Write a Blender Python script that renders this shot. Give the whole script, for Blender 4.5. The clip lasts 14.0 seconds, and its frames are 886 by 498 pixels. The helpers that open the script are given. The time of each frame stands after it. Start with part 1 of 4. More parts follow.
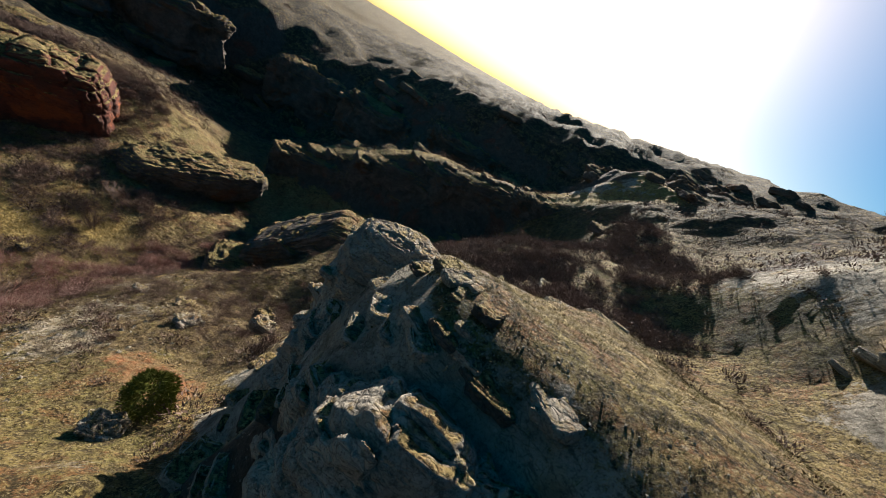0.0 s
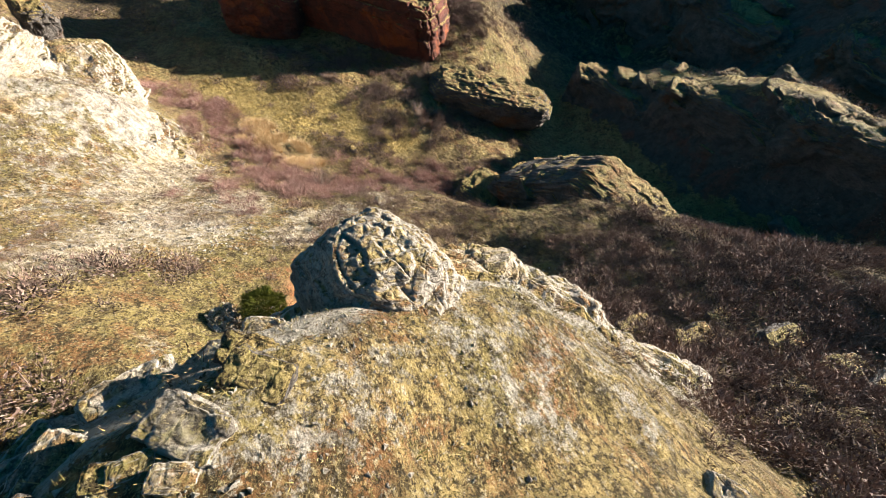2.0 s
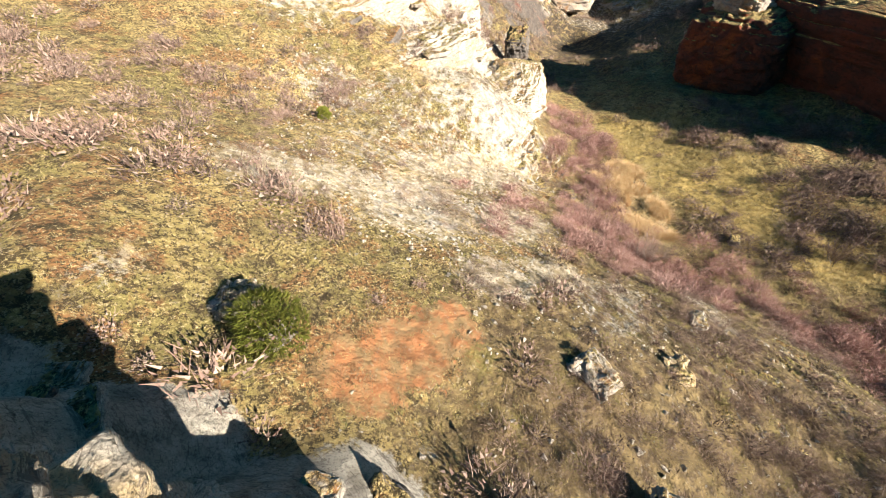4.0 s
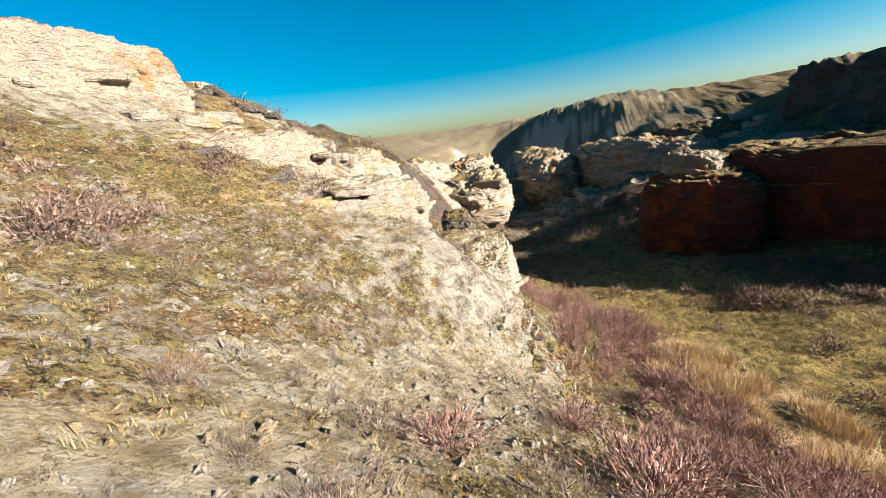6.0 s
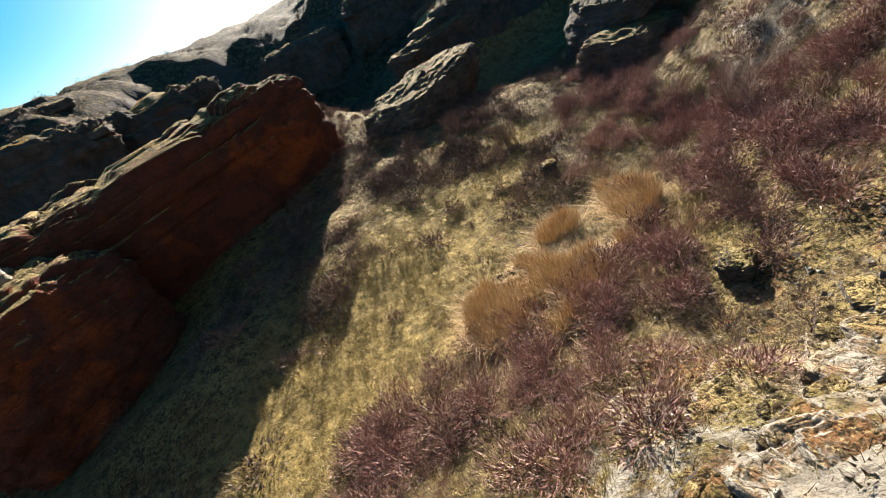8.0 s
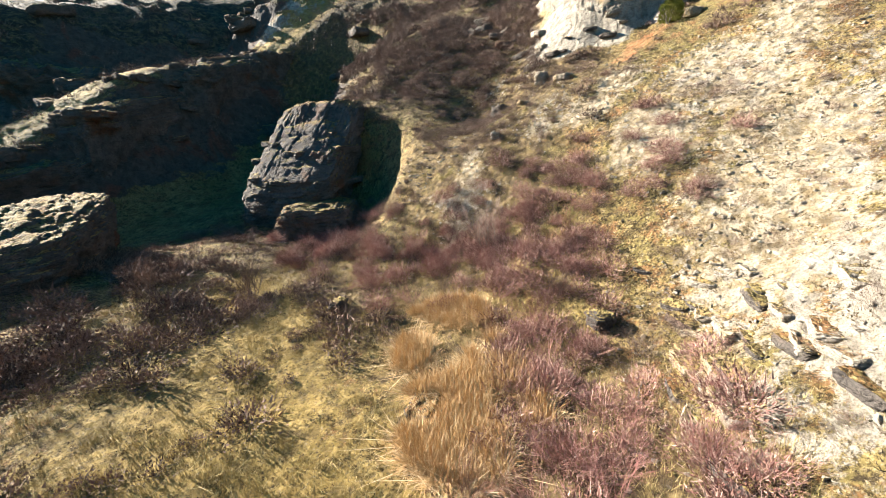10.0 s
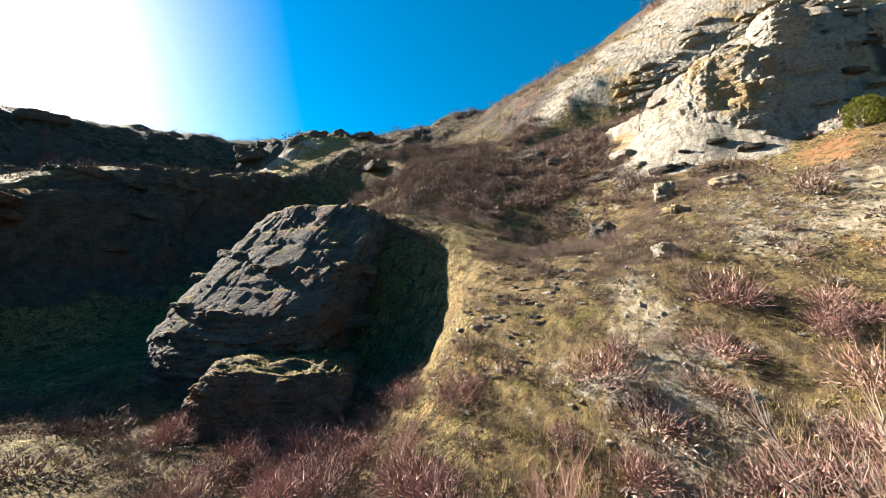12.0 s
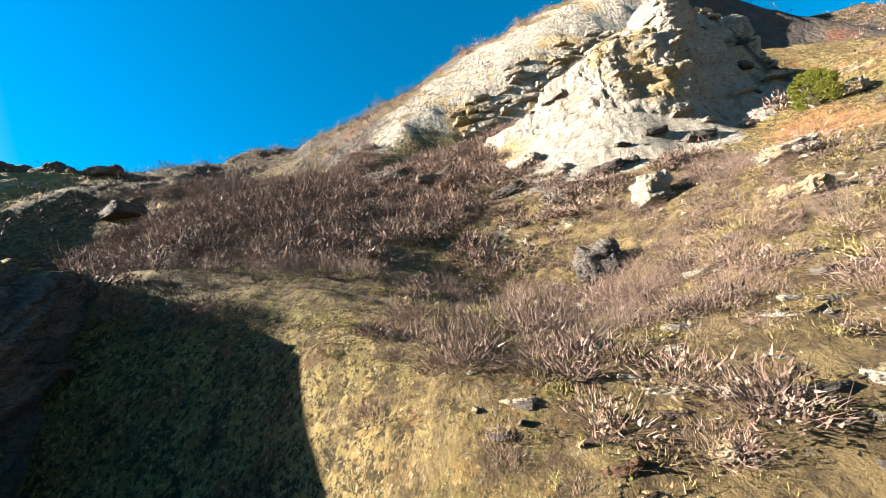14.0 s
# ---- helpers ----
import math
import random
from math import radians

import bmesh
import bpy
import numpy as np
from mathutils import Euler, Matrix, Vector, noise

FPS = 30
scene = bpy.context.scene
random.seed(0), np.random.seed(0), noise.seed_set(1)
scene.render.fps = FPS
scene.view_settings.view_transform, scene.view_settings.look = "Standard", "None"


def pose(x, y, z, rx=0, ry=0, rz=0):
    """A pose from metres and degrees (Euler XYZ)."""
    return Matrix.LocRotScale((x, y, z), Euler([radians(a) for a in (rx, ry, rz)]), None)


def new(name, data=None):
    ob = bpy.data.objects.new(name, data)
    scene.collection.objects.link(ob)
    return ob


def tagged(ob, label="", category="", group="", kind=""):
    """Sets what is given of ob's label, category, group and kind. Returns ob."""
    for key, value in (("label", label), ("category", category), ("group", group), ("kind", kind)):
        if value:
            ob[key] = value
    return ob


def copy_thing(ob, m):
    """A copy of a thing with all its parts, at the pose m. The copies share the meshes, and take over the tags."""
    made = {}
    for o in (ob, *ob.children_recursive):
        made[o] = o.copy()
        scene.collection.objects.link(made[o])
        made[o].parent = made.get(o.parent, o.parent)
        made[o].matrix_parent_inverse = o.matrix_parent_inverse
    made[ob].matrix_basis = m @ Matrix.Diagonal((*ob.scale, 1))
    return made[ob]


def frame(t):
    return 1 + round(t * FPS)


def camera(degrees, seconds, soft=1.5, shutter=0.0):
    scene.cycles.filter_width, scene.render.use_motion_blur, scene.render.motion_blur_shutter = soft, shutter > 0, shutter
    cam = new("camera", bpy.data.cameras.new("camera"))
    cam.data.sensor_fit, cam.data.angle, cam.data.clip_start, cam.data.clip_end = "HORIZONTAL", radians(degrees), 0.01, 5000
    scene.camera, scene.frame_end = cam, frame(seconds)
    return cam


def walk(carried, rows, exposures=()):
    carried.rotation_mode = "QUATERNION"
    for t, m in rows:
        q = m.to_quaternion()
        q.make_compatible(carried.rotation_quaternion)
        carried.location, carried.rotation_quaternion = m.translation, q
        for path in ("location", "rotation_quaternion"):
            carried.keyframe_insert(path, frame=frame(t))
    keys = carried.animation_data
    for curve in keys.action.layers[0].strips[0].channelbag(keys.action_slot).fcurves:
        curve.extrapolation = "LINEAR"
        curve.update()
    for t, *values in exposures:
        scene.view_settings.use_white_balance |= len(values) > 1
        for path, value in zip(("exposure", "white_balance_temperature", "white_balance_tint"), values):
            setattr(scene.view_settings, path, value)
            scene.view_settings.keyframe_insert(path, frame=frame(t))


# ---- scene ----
cam = camera(99.0, 14.0, soft=0.7, shutter=0.0)


def aim(x, y, z, yaw, pitch, roll):
    """A camera pose from its place, heading, pitch and bank, in degrees."""
    return pose(x, y, z, 90 + pitch, 0, yaw) @ pose(0, 0, 0, 0, 0, roll)


PATH = [
    (0.0, 7.04, -9.73, 15.50, 2.4, -21.6, 33.3),
    (0.5, 8.35, -7.97, 17.25, 4.9, -29.9, 31.1),
    (1.0, 8.91, -5.40, 18.00, 13.2, -40.4, 28.2),
    (1.5, 9.17, -2.71, 18.05, 27.0, -47.1, 25.8),
    (2.0, 8.91, 0.17, 16.81, 44.1, -52.5, 23.8),
    (2.5, 9.64, 3.74, 15.79, 67.0, -57.4, 24.4),
    (3.0, 8.13, 5.85, 13.59, 91.0, -61.8, 15.9),
    (3.5, 4.80, 7.18, 10.64, 117.2, -58.4, -3.1),
    (3.7, 3.36, 7.82, 9.45, 124.4, -54.6, -8.5),
    (5.8, -9.17, -0.80, -4.06, 117.0, -17.7, -3.1),
    (6.0, -11.55, -1.93, -4.87, 110.6, -16.4, -6.8),
    (6.5, -17.69, -4.92, -6.48, 91.9, -16.0, -18.7),
    (7.0, -23.33, -7.39, -6.86, 66.9, -21.0, -24.3),
    (7.5, -29.36, -8.40, -7.72, 31.9, -28.2, -26.9),
    (8.0, -34.05, -7.25, -7.98, 8.1, -31.9, -26.0),
    (8.2, -35.68, -6.08, -8.05, -0.8, -33.6, -25.0),
    (10.3, -43.56, 1.89, -10.00, -64.1, -12.8, -2.4),
    (10.5, -42.20, 3.42, -10.51, -64.1, -8.4, -2.9),
    (11.0, -38.76, 7.03, -11.54, -64.1, 0.3, -1.9),
    (11.5, -34.90, 10.29, -12.27, -64.4, 4.4, 0.1),
    (12.0, -31.02, 13.22, -12.36, -64.2, 5.3, 2.6),
    (12.5, -27.37, 15.72, -11.86, -66.6, 4.7, -0.2),
    (13.0, -24.02, 18.00, -11.46, -71.5, 3.5, -3.1),
    (13.5, -20.29, 19.76, -10.85, -81.4, 8.4, -5.5),
    (14.0, -16.92, 20.68, -10.24, -92.3, 12.8, -8.3),
]
EXPOSURES = [(0.0, 1.7), (1.0, 2.15), (1.5, 2.3), (2.0, 2.5), (2.5, 2.65), (3.0, 2.95), (3.7, 2.75), (5.8, 2.25), (6.5, 2.05), (7.0, 1.9), (7.5, 2.15), (8.2, 2.6), (10.3, 2.95), (11.5, 2.85), (12.5, 2.65), (13.2, 2.6), (14.0, 3.0)]
walk(cam, [(t, aim(*row)) for t, *row in PATH], EXPOSURES)

import functools

# ---- world, sun and exposure ----
SUN_YAW, SUN_EL = -2.0, 24.0
world = bpy.data.worlds.new("sky")
scene.world = world
world.use_nodes = True
wn, wl = world.node_tree.nodes, world.node_tree.links
wn.clear()
sky = wn.new("ShaderNodeTexSky")
sky.sky_type = "NISHITA"
sky.sun_disc = False
sky.sun_elevation = radians(SUN_EL)
sky.sun_rotation = radians(-SUN_YAW)
sky.altitude = 900
sky.air_density, sky.dust_density, sky.ozone_density = 1.0, 2.2, 2.0
back = wn.new("ShaderNodeBackground")
back.inputs["Strength"].default_value = 0.031
wout = wn.new("ShaderNodeOutputWorld")
deep = wn.new("ShaderNodeHueSaturation")
deep.inputs["Saturation"].default_value, deep.inputs["Hue"].default_value = 2.0, 0.487
wl.new(sky.outputs[0], deep.inputs["Color"])
wl.new(deep.outputs[0], back.inputs[0])
wl.new(back.outputs[0], wout.inputs[0])
lamp = bpy.data.lights.new("sun", "SUN")
lamp.energy, lamp.angle, lamp.color = 5.0, radians(0.5), (1.0, 0.93, 0.82)
sun = new("sun", lamp)
sun_way = Vector((-math.sin(radians(SUN_YAW)) * math.cos(radians(SUN_EL)), math.cos(radians(SUN_YAW)) * math.cos(radians(SUN_EL)), math.sin(radians(SUN_EL))))
sun.rotation_euler = sun_way.to_track_quat("Z", "Y").to_euler()
sun.location = sun_way * 400


# ---- materials ----
TONE = 0.63  # scales all surface colours down, for a brighter sky and deeper shadows at higher exposure


class Nodes:
    """Short hand for building a node material."""

    def __init__(self, name):
        self.mat = bpy.data.materials.new(name)
        self.mat.use_nodes = True
        self.tree = self.mat.node_tree
        self.tree.nodes.clear()
        self.out = self.tree.nodes.new("ShaderNodeOutputMaterial")
        self.bsdf = self.tree.nodes.new("ShaderNodeBsdfPrincipled")
        self.tree.links.new(self.bsdf.outputs[0], self.out.inputs[0])
        self.geo = self.tree.nodes.new("ShaderNodeNewGeometry")

    def link(self, a, b):
        self.tree.links.new(a, b)

    def noise(self, scale, detail=5.0, rough=0.6, distort=0.0, stretch=None):
        n = self.tree.nodes.new("ShaderNodeTexNoise")
        n.inputs["Scale"].default_value, n.inputs["Detail"].default_value = scale, detail
        n.inputs["Roughness"].default_value, n.inputs["Distortion"].default_value = rough, distort
        vec = self.geo.outputs["Position"]
        if stretch:
            m = self.tree.nodes.new("ShaderNodeMapping")
            m.inputs["Scale"].default_value = stretch
            self.link(vec, m.inputs[0])
            vec = m.outputs[0]
        self.link(vec, n.inputs["Vector"])
        return n.outputs["Fac"]

    def cells(self, scale, feature="DISTANCE_TO_EDGE", stretch=(1, 1, 1), warp=0.0):
        """Cell borders or domes; warp bends them."""
        n = self.tree.nodes.new("ShaderNodeTexVoronoi")
        n.feature = feature
        n.inputs["Scale"].default_value = scale
        vec = self.geo.outputs["Position"]
        if warp:
            t = self.tree.nodes.new("ShaderNodeTexNoise")
            t.inputs["Scale"].default_value, t.inputs["Detail"].default_value = scale * 1.3, 3.0
            self.link(vec, t.inputs["Vector"])
            add = self.tree.nodes.new("ShaderNodeVectorMath")
            add.operation = "MULTIPLY_ADD"
            add.inputs[1].default_value = (warp, warp, warp)
            self.link(t.outputs["Color"], add.inputs[0])
            self.link(vec, add.inputs[2])
            vec = add.outputs[0]
        m = self.tree.nodes.new("ShaderNodeMapping")
        m.inputs["Scale"].default_value = stretch
        self.link(vec, m.inputs[0])
        self.link(m.outputs[0], n.inputs["Vector"])
        return n.outputs["Distance"]

    def ramp(self, fac, lo, hi):
        n = self.tree.nodes.new("ShaderNodeMapRange")
        n.inputs["From Min"].default_value, n.inputs["From Max"].default_value = lo, hi
        n.interpolation_type = "SMOOTHSTEP"
        self.link(fac, n.inputs["Value"])
        return n.outputs["Result"]

    def mix(self, fac, a, b):
        n = self.tree.nodes.new("ShaderNodeMix")
        n.data_type = "RGBA"
        self.put(fac, n.inputs["Factor"])
        self.put(a, n.inputs["A"])
        self.put(b, n.inputs["B"])
        return n.outputs["Result"]

    def put(self, value, socket):
        if hasattr(value, "is_linked"):
            self.link(value, socket)
        elif isinstance(value, tuple):
            socket.default_value = (*(TONE * v for v in value), 1.0)
        else:
            socket.default_value = value

    def math(self, op, a, b=0.0):
        n = self.tree.nodes.new("ShaderNodeMath")
        n.operation = op
        self.put(a, n.inputs[0])
        self.put(b, n.inputs[1])
        return n.outputs[0]

    def attr(self, name):
        n = self.tree.nodes.new("ShaderNodeAttribute")
        n.attribute_name = name
        return n.outputs["Fac"]

    def slope(self):
        n = self.tree.nodes.new("ShaderNodeSeparateXYZ")
        self.link(self.geo.outputs["Normal"], n.inputs[0])
        return n.outputs["Z"]

    def random(self):
        return self.tree.nodes.new("ShaderNodeObjectInfo").outputs["Random"]

    def island(self):
        return self.geo.outputs["Random Per Island"]

    def done(self, colour, rough=0.95, height=None, distance=0.1, strength=0.6):
        self.put(colour, self.bsdf.inputs["Base Color"])
        self.bsdf.inputs["Roughness"].default_value = rough
        self.bsdf.inputs["Specular IOR Level"].default_value = 0.15
        if height is not None:
            b = self.tree.nodes.new("ShaderNodeBump")
            b.inputs["Strength"].default_value, b.inputs["Distance"].default_value = strength, distance
            self.link(height, b.inputs["Height"])
            self.link(b.outputs[0], self.bsdf.inputs["Normal"])
        return self.mat


def rock_colours(n, pale, mid, warm, dark):
    """Limestone: pale and grey blotches, ochre stains, lichen specks and cracks along the beds."""
    c = n.mix(n.ramp(n.noise(0.6, 6, 0.7), 0.40, 0.62), pale, mid)
    c = n.mix(n.ramp(n.noise(0.17, 4, 0.6, 0.6), 0.54, 0.66), c, warm)
    c = n.mix(n.math("MULTIPLY", n.ramp(n.noise(13.0, 5, 0.85), 0.52, 0.58), 0.6), c, dark)
    c = n.mix(n.math("MULTIPLY", n.ramp(n.noise(3.4, 8, 0.8), 0.53, 0.62), 0.6), c, dark)
    c = n.mix(n.math("MULTIPLY", n.ramp(n.noise(5.0, 6, 0.8), 0.56, 0.62), 0.5), c, tuple(min(0.8, 1.25 * v) for v in pale))
    cracks = n.ramp(n.noise(0.8, 9, 0.78, 0.0, (1, 1, 6.5)), 0.575, 0.60)
    c = n.mix(n.math("MULTIPLY", cracks, 0.7), c, dark)
    # shade of joints and fine cracks painted as dark lines on cell borders
    gaps = n.math("MULTIPLY", n.ramp(n.cells(0.9, "DISTANCE_TO_EDGE", (1, 1, 2.6), 0.12), 0.045, 0.0), n.ramp(n.noise(0.9, 5, 0.7), 0.50, 0.58))
    c = n.mix(n.math("MULTIPLY", gaps, 0.35), c, tuple(0.5 * v for v in dark))
    fine_crack_shade = n.math("MULTIPLY", n.ramp(n.cells(3.2, "DISTANCE_TO_EDGE", (1, 1, 2.2), 0.06), 0.06, 0.0), n.ramp(n.noise(1.1, 4, 0.6), 0.45, 0.58))
    return n.mix(n.math("MULTIPLY", fine_crack_shade, 0.5), c, dark)


def grass_colours(n):
    """Winter turf: straw, olive and rust patches with dark tussock gaps."""
    c = n.mix(n.ramp(n.noise(0.12, 6, 0.65, 0.5), 0.42, 0.58), (0.44, 0.32, 0.125), (0.26, 0.21, 0.068))
    c = n.mix(n.ramp(n.noise(0.5, 7, 0.75), 0.47, 0.60), c, (0.29, 0.14, 0.055))
    c = n.mix(n.ramp(n.noise(1.5, 8, 0.75), 0.52, 0.60), c, (0.075, 0.052, 0.022))
    c = n.mix(n.ramp(n.noise(6.5, 7, 0.8), 0.48, 0.56), c, (0.06, 0.042, 0.018))
    return n.mix(n.ramp(n.noise(9.0, 5, 0.85), 0.53, 0.62), c, (0.56, 0.43, 0.20))


def make_rock(name, pale, mid, warm, dark, turf=0.80):
    n = Nodes(name)
    c = rock_colours(n, pale, mid, warm, dark)
    if turf < 1:
        top = n.math("ADD", n.slope(), n.math("MULTIPLY", n.noise(0.7, 5, 0.7), 0.35))
        c = n.mix(n.ramp(top, turf + 0.12, turf + 0.26), c, grass_colours(n))
    h = n.math("ADD", n.math("MULTIPLY", n.noise(1.6, 10, 0.72, 0.0, (1, 1, 3.0)), 0.7), n.math("MULTIPLY", n.noise(7.0, 6, 0.75), 0.4))
    h = n.math("ADD", h, n.math("MULTIPLY", n.ramp(n.cells(0.9, "DISTANCE_TO_EDGE", (1, 1, 2.6), 0.12), 0.0, 0.08), 0.18))
    h = n.math("ADD", h, n.math("MULTIPLY", n.ramp(n.cells(3.2, "DISTANCE_TO_EDGE", (1, 1, 2.2), 0.06), 0.0, 0.12), 0.12))
    return n.done(c, 0.95, h, 0.36, 1.0)


PALE = make_rock("limestone_pale", (0.59, 0.52, 0.42), (0.44, 0.385, 0.315), (0.55, 0.39, 0.19), (0.13, 0.105, 0.085), 0.93)
OCHRE = make_rock("limestone_ochre", (0.60, 0.49, 0.37), (0.44, 0.37, 0.31), (0.56, 0.29, 0.12), (0.12, 0.09, 0.07), 0.88)
GREY = make_rock("limestone_grey", (0.21, 0.18, 0.155), (0.125, 0.108, 0.096), (0.20, 0.105, 0.065), (0.035, 0.03, 0.027), 0.78)
RED = make_rock("sandstone_red", (0.22, 0.072, 0.048), (0.13, 0.06, 0.047), (0.40, 0.11, 0.04), (0.06, 0.035, 0.03), 0.70)


def make_ground():
    n = Nodes("hillside")
    grass = grass_colours(n)
    scrub = n.mix(n.ramp(n.noise(1.4, 8, 0.75), 0.42, 0.6), (0.27, 0.19, 0.085), (0.105, 0.07, 0.038))
    scrub = n.mix(n.ramp(n.noise(0.5, 6, 0.7), 0.52, 0.7), scrub, (0.25, 0.20, 0.06))
    rock = rock_colours(n, (0.58, 0.52, 0.42), (0.44, 0.39, 0.32), (0.55, 0.39, 0.19), (0.15, 0.12, 0.095))
    # darker, redder copy of the rock: shade put into its colour
    shaded_rock = rock_colours(n, (0.15, 0.12, 0.10), (0.10, 0.085, 0.072), (0.20, 0.085, 0.055), (0.04, 0.033, 0.028))
    rock = n.mix(n.ramp(n.math("ADD", n.attr("shaded_rock"), n.math("MULTIPLY", n.noise(0.3, 4, 0.6), 0.3)), 0.4, 0.75), rock, shaded_rock)
    chalk = n.mix(n.ramp(n.noise(1.6, 7, 0.7), 0.40, 0.62), (0.57, 0.48, 0.35), (0.33, 0.25, 0.14))
    chalk = n.mix(n.ramp(n.noise(5.5, 7, 0.8), 0.53, 0.60), chalk, (0.22, 0.155, 0.08))
    red = n.mix(n.ramp(n.noise(1.2, 7, 0.7), 0.4, 0.6), (0.40, 0.17, 0.07), (0.30, 0.19, 0.09))
    edge = n.math("MULTIPLY", n.math("SUBTRACT", n.noise(1.3, 9, 0.82), 0.5), 2.0)
    straw = n.mix(n.ramp(n.noise(1.0, 8, 0.75), 0.42, 0.62), (0.50, 0.35, 0.12), (0.31, 0.22, 0.06))
    straw = n.mix(n.ramp(n.noise(6.0, 6, 0.8), 0.5, 0.64), straw, (0.10, 0.07, 0.03))
    grass = n.mix(n.ramp(n.math("ADD", n.attr("straw"), edge), 0.35, 0.65), grass, straw)
    spots = n.ramp(n.noise(0.9, 8, 0.85), 0.46, 0.54)
    grass = n.mix(n.math("MULTIPLY", spots, n.attr("far")), grass, (0.085, 0.062, 0.035))
    scrub = n.mix(n.math("MULTIPLY", n.ramp(n.noise(0.75, 8, 0.85), 0.44, 0.52), n.attr("far")), scrub, (0.05, 0.038, 0.026))
    c = n.mix(n.ramp(n.math("ADD", n.attr("scrub"), edge), 0.35, 0.65), grass, scrub)
    c = n.mix(n.ramp(n.math("ADD", n.attr("chalk"), edge), 0.42, 0.62), c, chalk)
    c = n.mix(n.ramp(n.math("ADD", n.attr("red"), edge), 0.42, 0.62), c, red)
    steep = n.math("ADD", n.attr("stone"), n.math("MULTIPLY", n.ramp(n.slope(), 0.80, 0.55), n.math("SUBTRACT", 0.9, n.attr("turfy"))))
    gravel = n.math("MULTIPLY", n.ramp(n.noise(4.5, 7, 0.85), 0.57, 0.62), n.math("ADD", 0.35, n.attr("stone")))
    c = n.mix(gravel, c, (0.50, 0.44, 0.35))
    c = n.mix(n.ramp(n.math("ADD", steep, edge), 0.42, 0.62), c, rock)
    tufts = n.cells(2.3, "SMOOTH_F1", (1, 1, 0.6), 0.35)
    # gaps between tussocks darkened: crease shade painted over the bump's hollows
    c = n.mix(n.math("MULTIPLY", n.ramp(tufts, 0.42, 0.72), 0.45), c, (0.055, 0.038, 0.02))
    h = n.math("ADD", n.noise(2.2, 9, 0.75), n.math("MULTIPLY", n.noise(9.0, 5, 0.75), 0.35))
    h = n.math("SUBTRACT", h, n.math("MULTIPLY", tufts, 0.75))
    return n.done(c, 0.96, h, 0.42, 1.0)


GROUND = make_ground()

# ---- the lie of the land: valley floors, banks, rims and crests ----
GULLY = [(-18, 36, -19.5), (-23, 26, -19.6), (-25, 16, -19.4), (-29, 9, -19.7), (-33, 2, -19.4), (-40, -3, -19.6), (-52, -8, -22), (-64, -13, -25), (-88, -20, -28), (-150, -24, -36), (-260, -40, -46)]
GORGE = [(-22, 40, -20), (-27, 52, -21), (-42, 66, -22), (-66, 88, -24), (-90, 96, -22)]
RAVINE = [(-18, 48, -20), (-4, 55, -17), (10, 58, -11), (20, 52, -4)]
MEADOW = [(-24, 34, -19), (-36, 30, -18.2), (-45, 35, -16.8), (-55, 22, -18.6), (-64, 11, -21.5), (-41, 17, -18.8), (-54, 6, -19.5), (-60, 0, -21.5)]
BEHIND_BLOCK = [(-52, 46, -12), (-64, 38, -12), (-78, 26, -13), (-90, 8, -18)]
BANK = [(-29, -1, -18.2), (-28, -3.5, -16.1), (-24.6, -5.4, -14.4), (-17.6, 0, -12), (-17.7, -6.9, -10.5), (-13, -4.5, -8), (-9.5, -3, -5.9)]
SLOPE = [(-20.5, 12, -18.6), (-16.8, 12.9, -14.2), (-12.4, 11.7, -10.8), (-7.7, 10.8, -7.8), (-5, 8, -5.7), (-1, 10, -5.2)]
SLOPE_2 = [(-11.2, 15.7, -10.5), (-3.6, 15, -9.2), (-1, 17.7, -8.8), (-0.3, 25.5, -6.1), (0, 31, -6)]
HOLLOW_RIM = [(-4, 34.5, -6.6), (-6.3, 30.5, -7.9), (-6.9, 27, -8.8), (-8.4, 23.2, -10.0), (-11, 21.0, -11.5), (-13.6, 20.3, -13.1), (-16, 18.6, -14.8)]
SHADE = [(-7.6, 34.5, -14.0), (-9.4, 30.5, -15.8), (-10.4, 26.6, -16.6), (-12.0, 24.0, -17.0), (-14.5, 22.8, -17.4), (-17, 22.2, -17.9), (-19.5, 21.5, -18.6)]
LEDGE_LOW = [(7.6, 14, 0.3), (14.4, 24.8, 3.5), (12.7, 34.7, 3.6), (15.2, 52, 0.6)]
SHELF = [(2.3, -4.5, 2.6), (0, 0, -1.1), (-0.8, 2.2, -2.7), (-3.7, 2.3, -3.8), (-0.7, 4.5, -4.2)]
TERRACE = [(-0.5, -3.2, -0.6), (-0.2, -5.9, 1.2), (-0.8, -9.6, 2.0), (-15.9, -10.2, -7.6), (-16.4, -16.4, -6.2), (-14.3, -17.7, -4.7), (2, -25, 6)]
FIN_FOOT = [(10.5, -11.5, 3.8), (8.8, -7.2, 3.2), (6.6, -6.2, 3.0), (5.1, -4.7, 2.2), (4.3, -1.5, 1.2), (3.4, 2, 0.0), (2.1, 6, -1.8), (1.6, 9.8, -2.9), (5, 13, -1.0)]
FIN_RIM = [(13.5, -10.5, 11.2), (11.4, -6.4, 11), (10.1, -4.0, 11.1), (9, -3.9, 11), (7.7, -3.6, 10.6), (6.1, -3.0, 9.9), (5.3, -1.0, 9.6), (4.7, 1.5, 8.8), (4.7, 4.2, 8.2), (5.6, 6.4, 8.4), (7.6, 8.8, 7.6), (10.5, 11.5, 6.0)]
FIN_TOP = [(9.5, -2.3, 12.0), (9, 2, 10.6), (10, 5.3, 10), (13.8, 5.6, 11), (14, -4, 13), (15.5, -12, 13.5), (18, -22, 15)]
EAST = [(12.5, 13, 5.2), (16, 19, 6.5), (24.5, 20.8, 8.2), (28.0, 13, 12), (28.6, 1, 15.5), (28.6, -11, 19.5), (29, -24, 20), (31, -40, 21)]
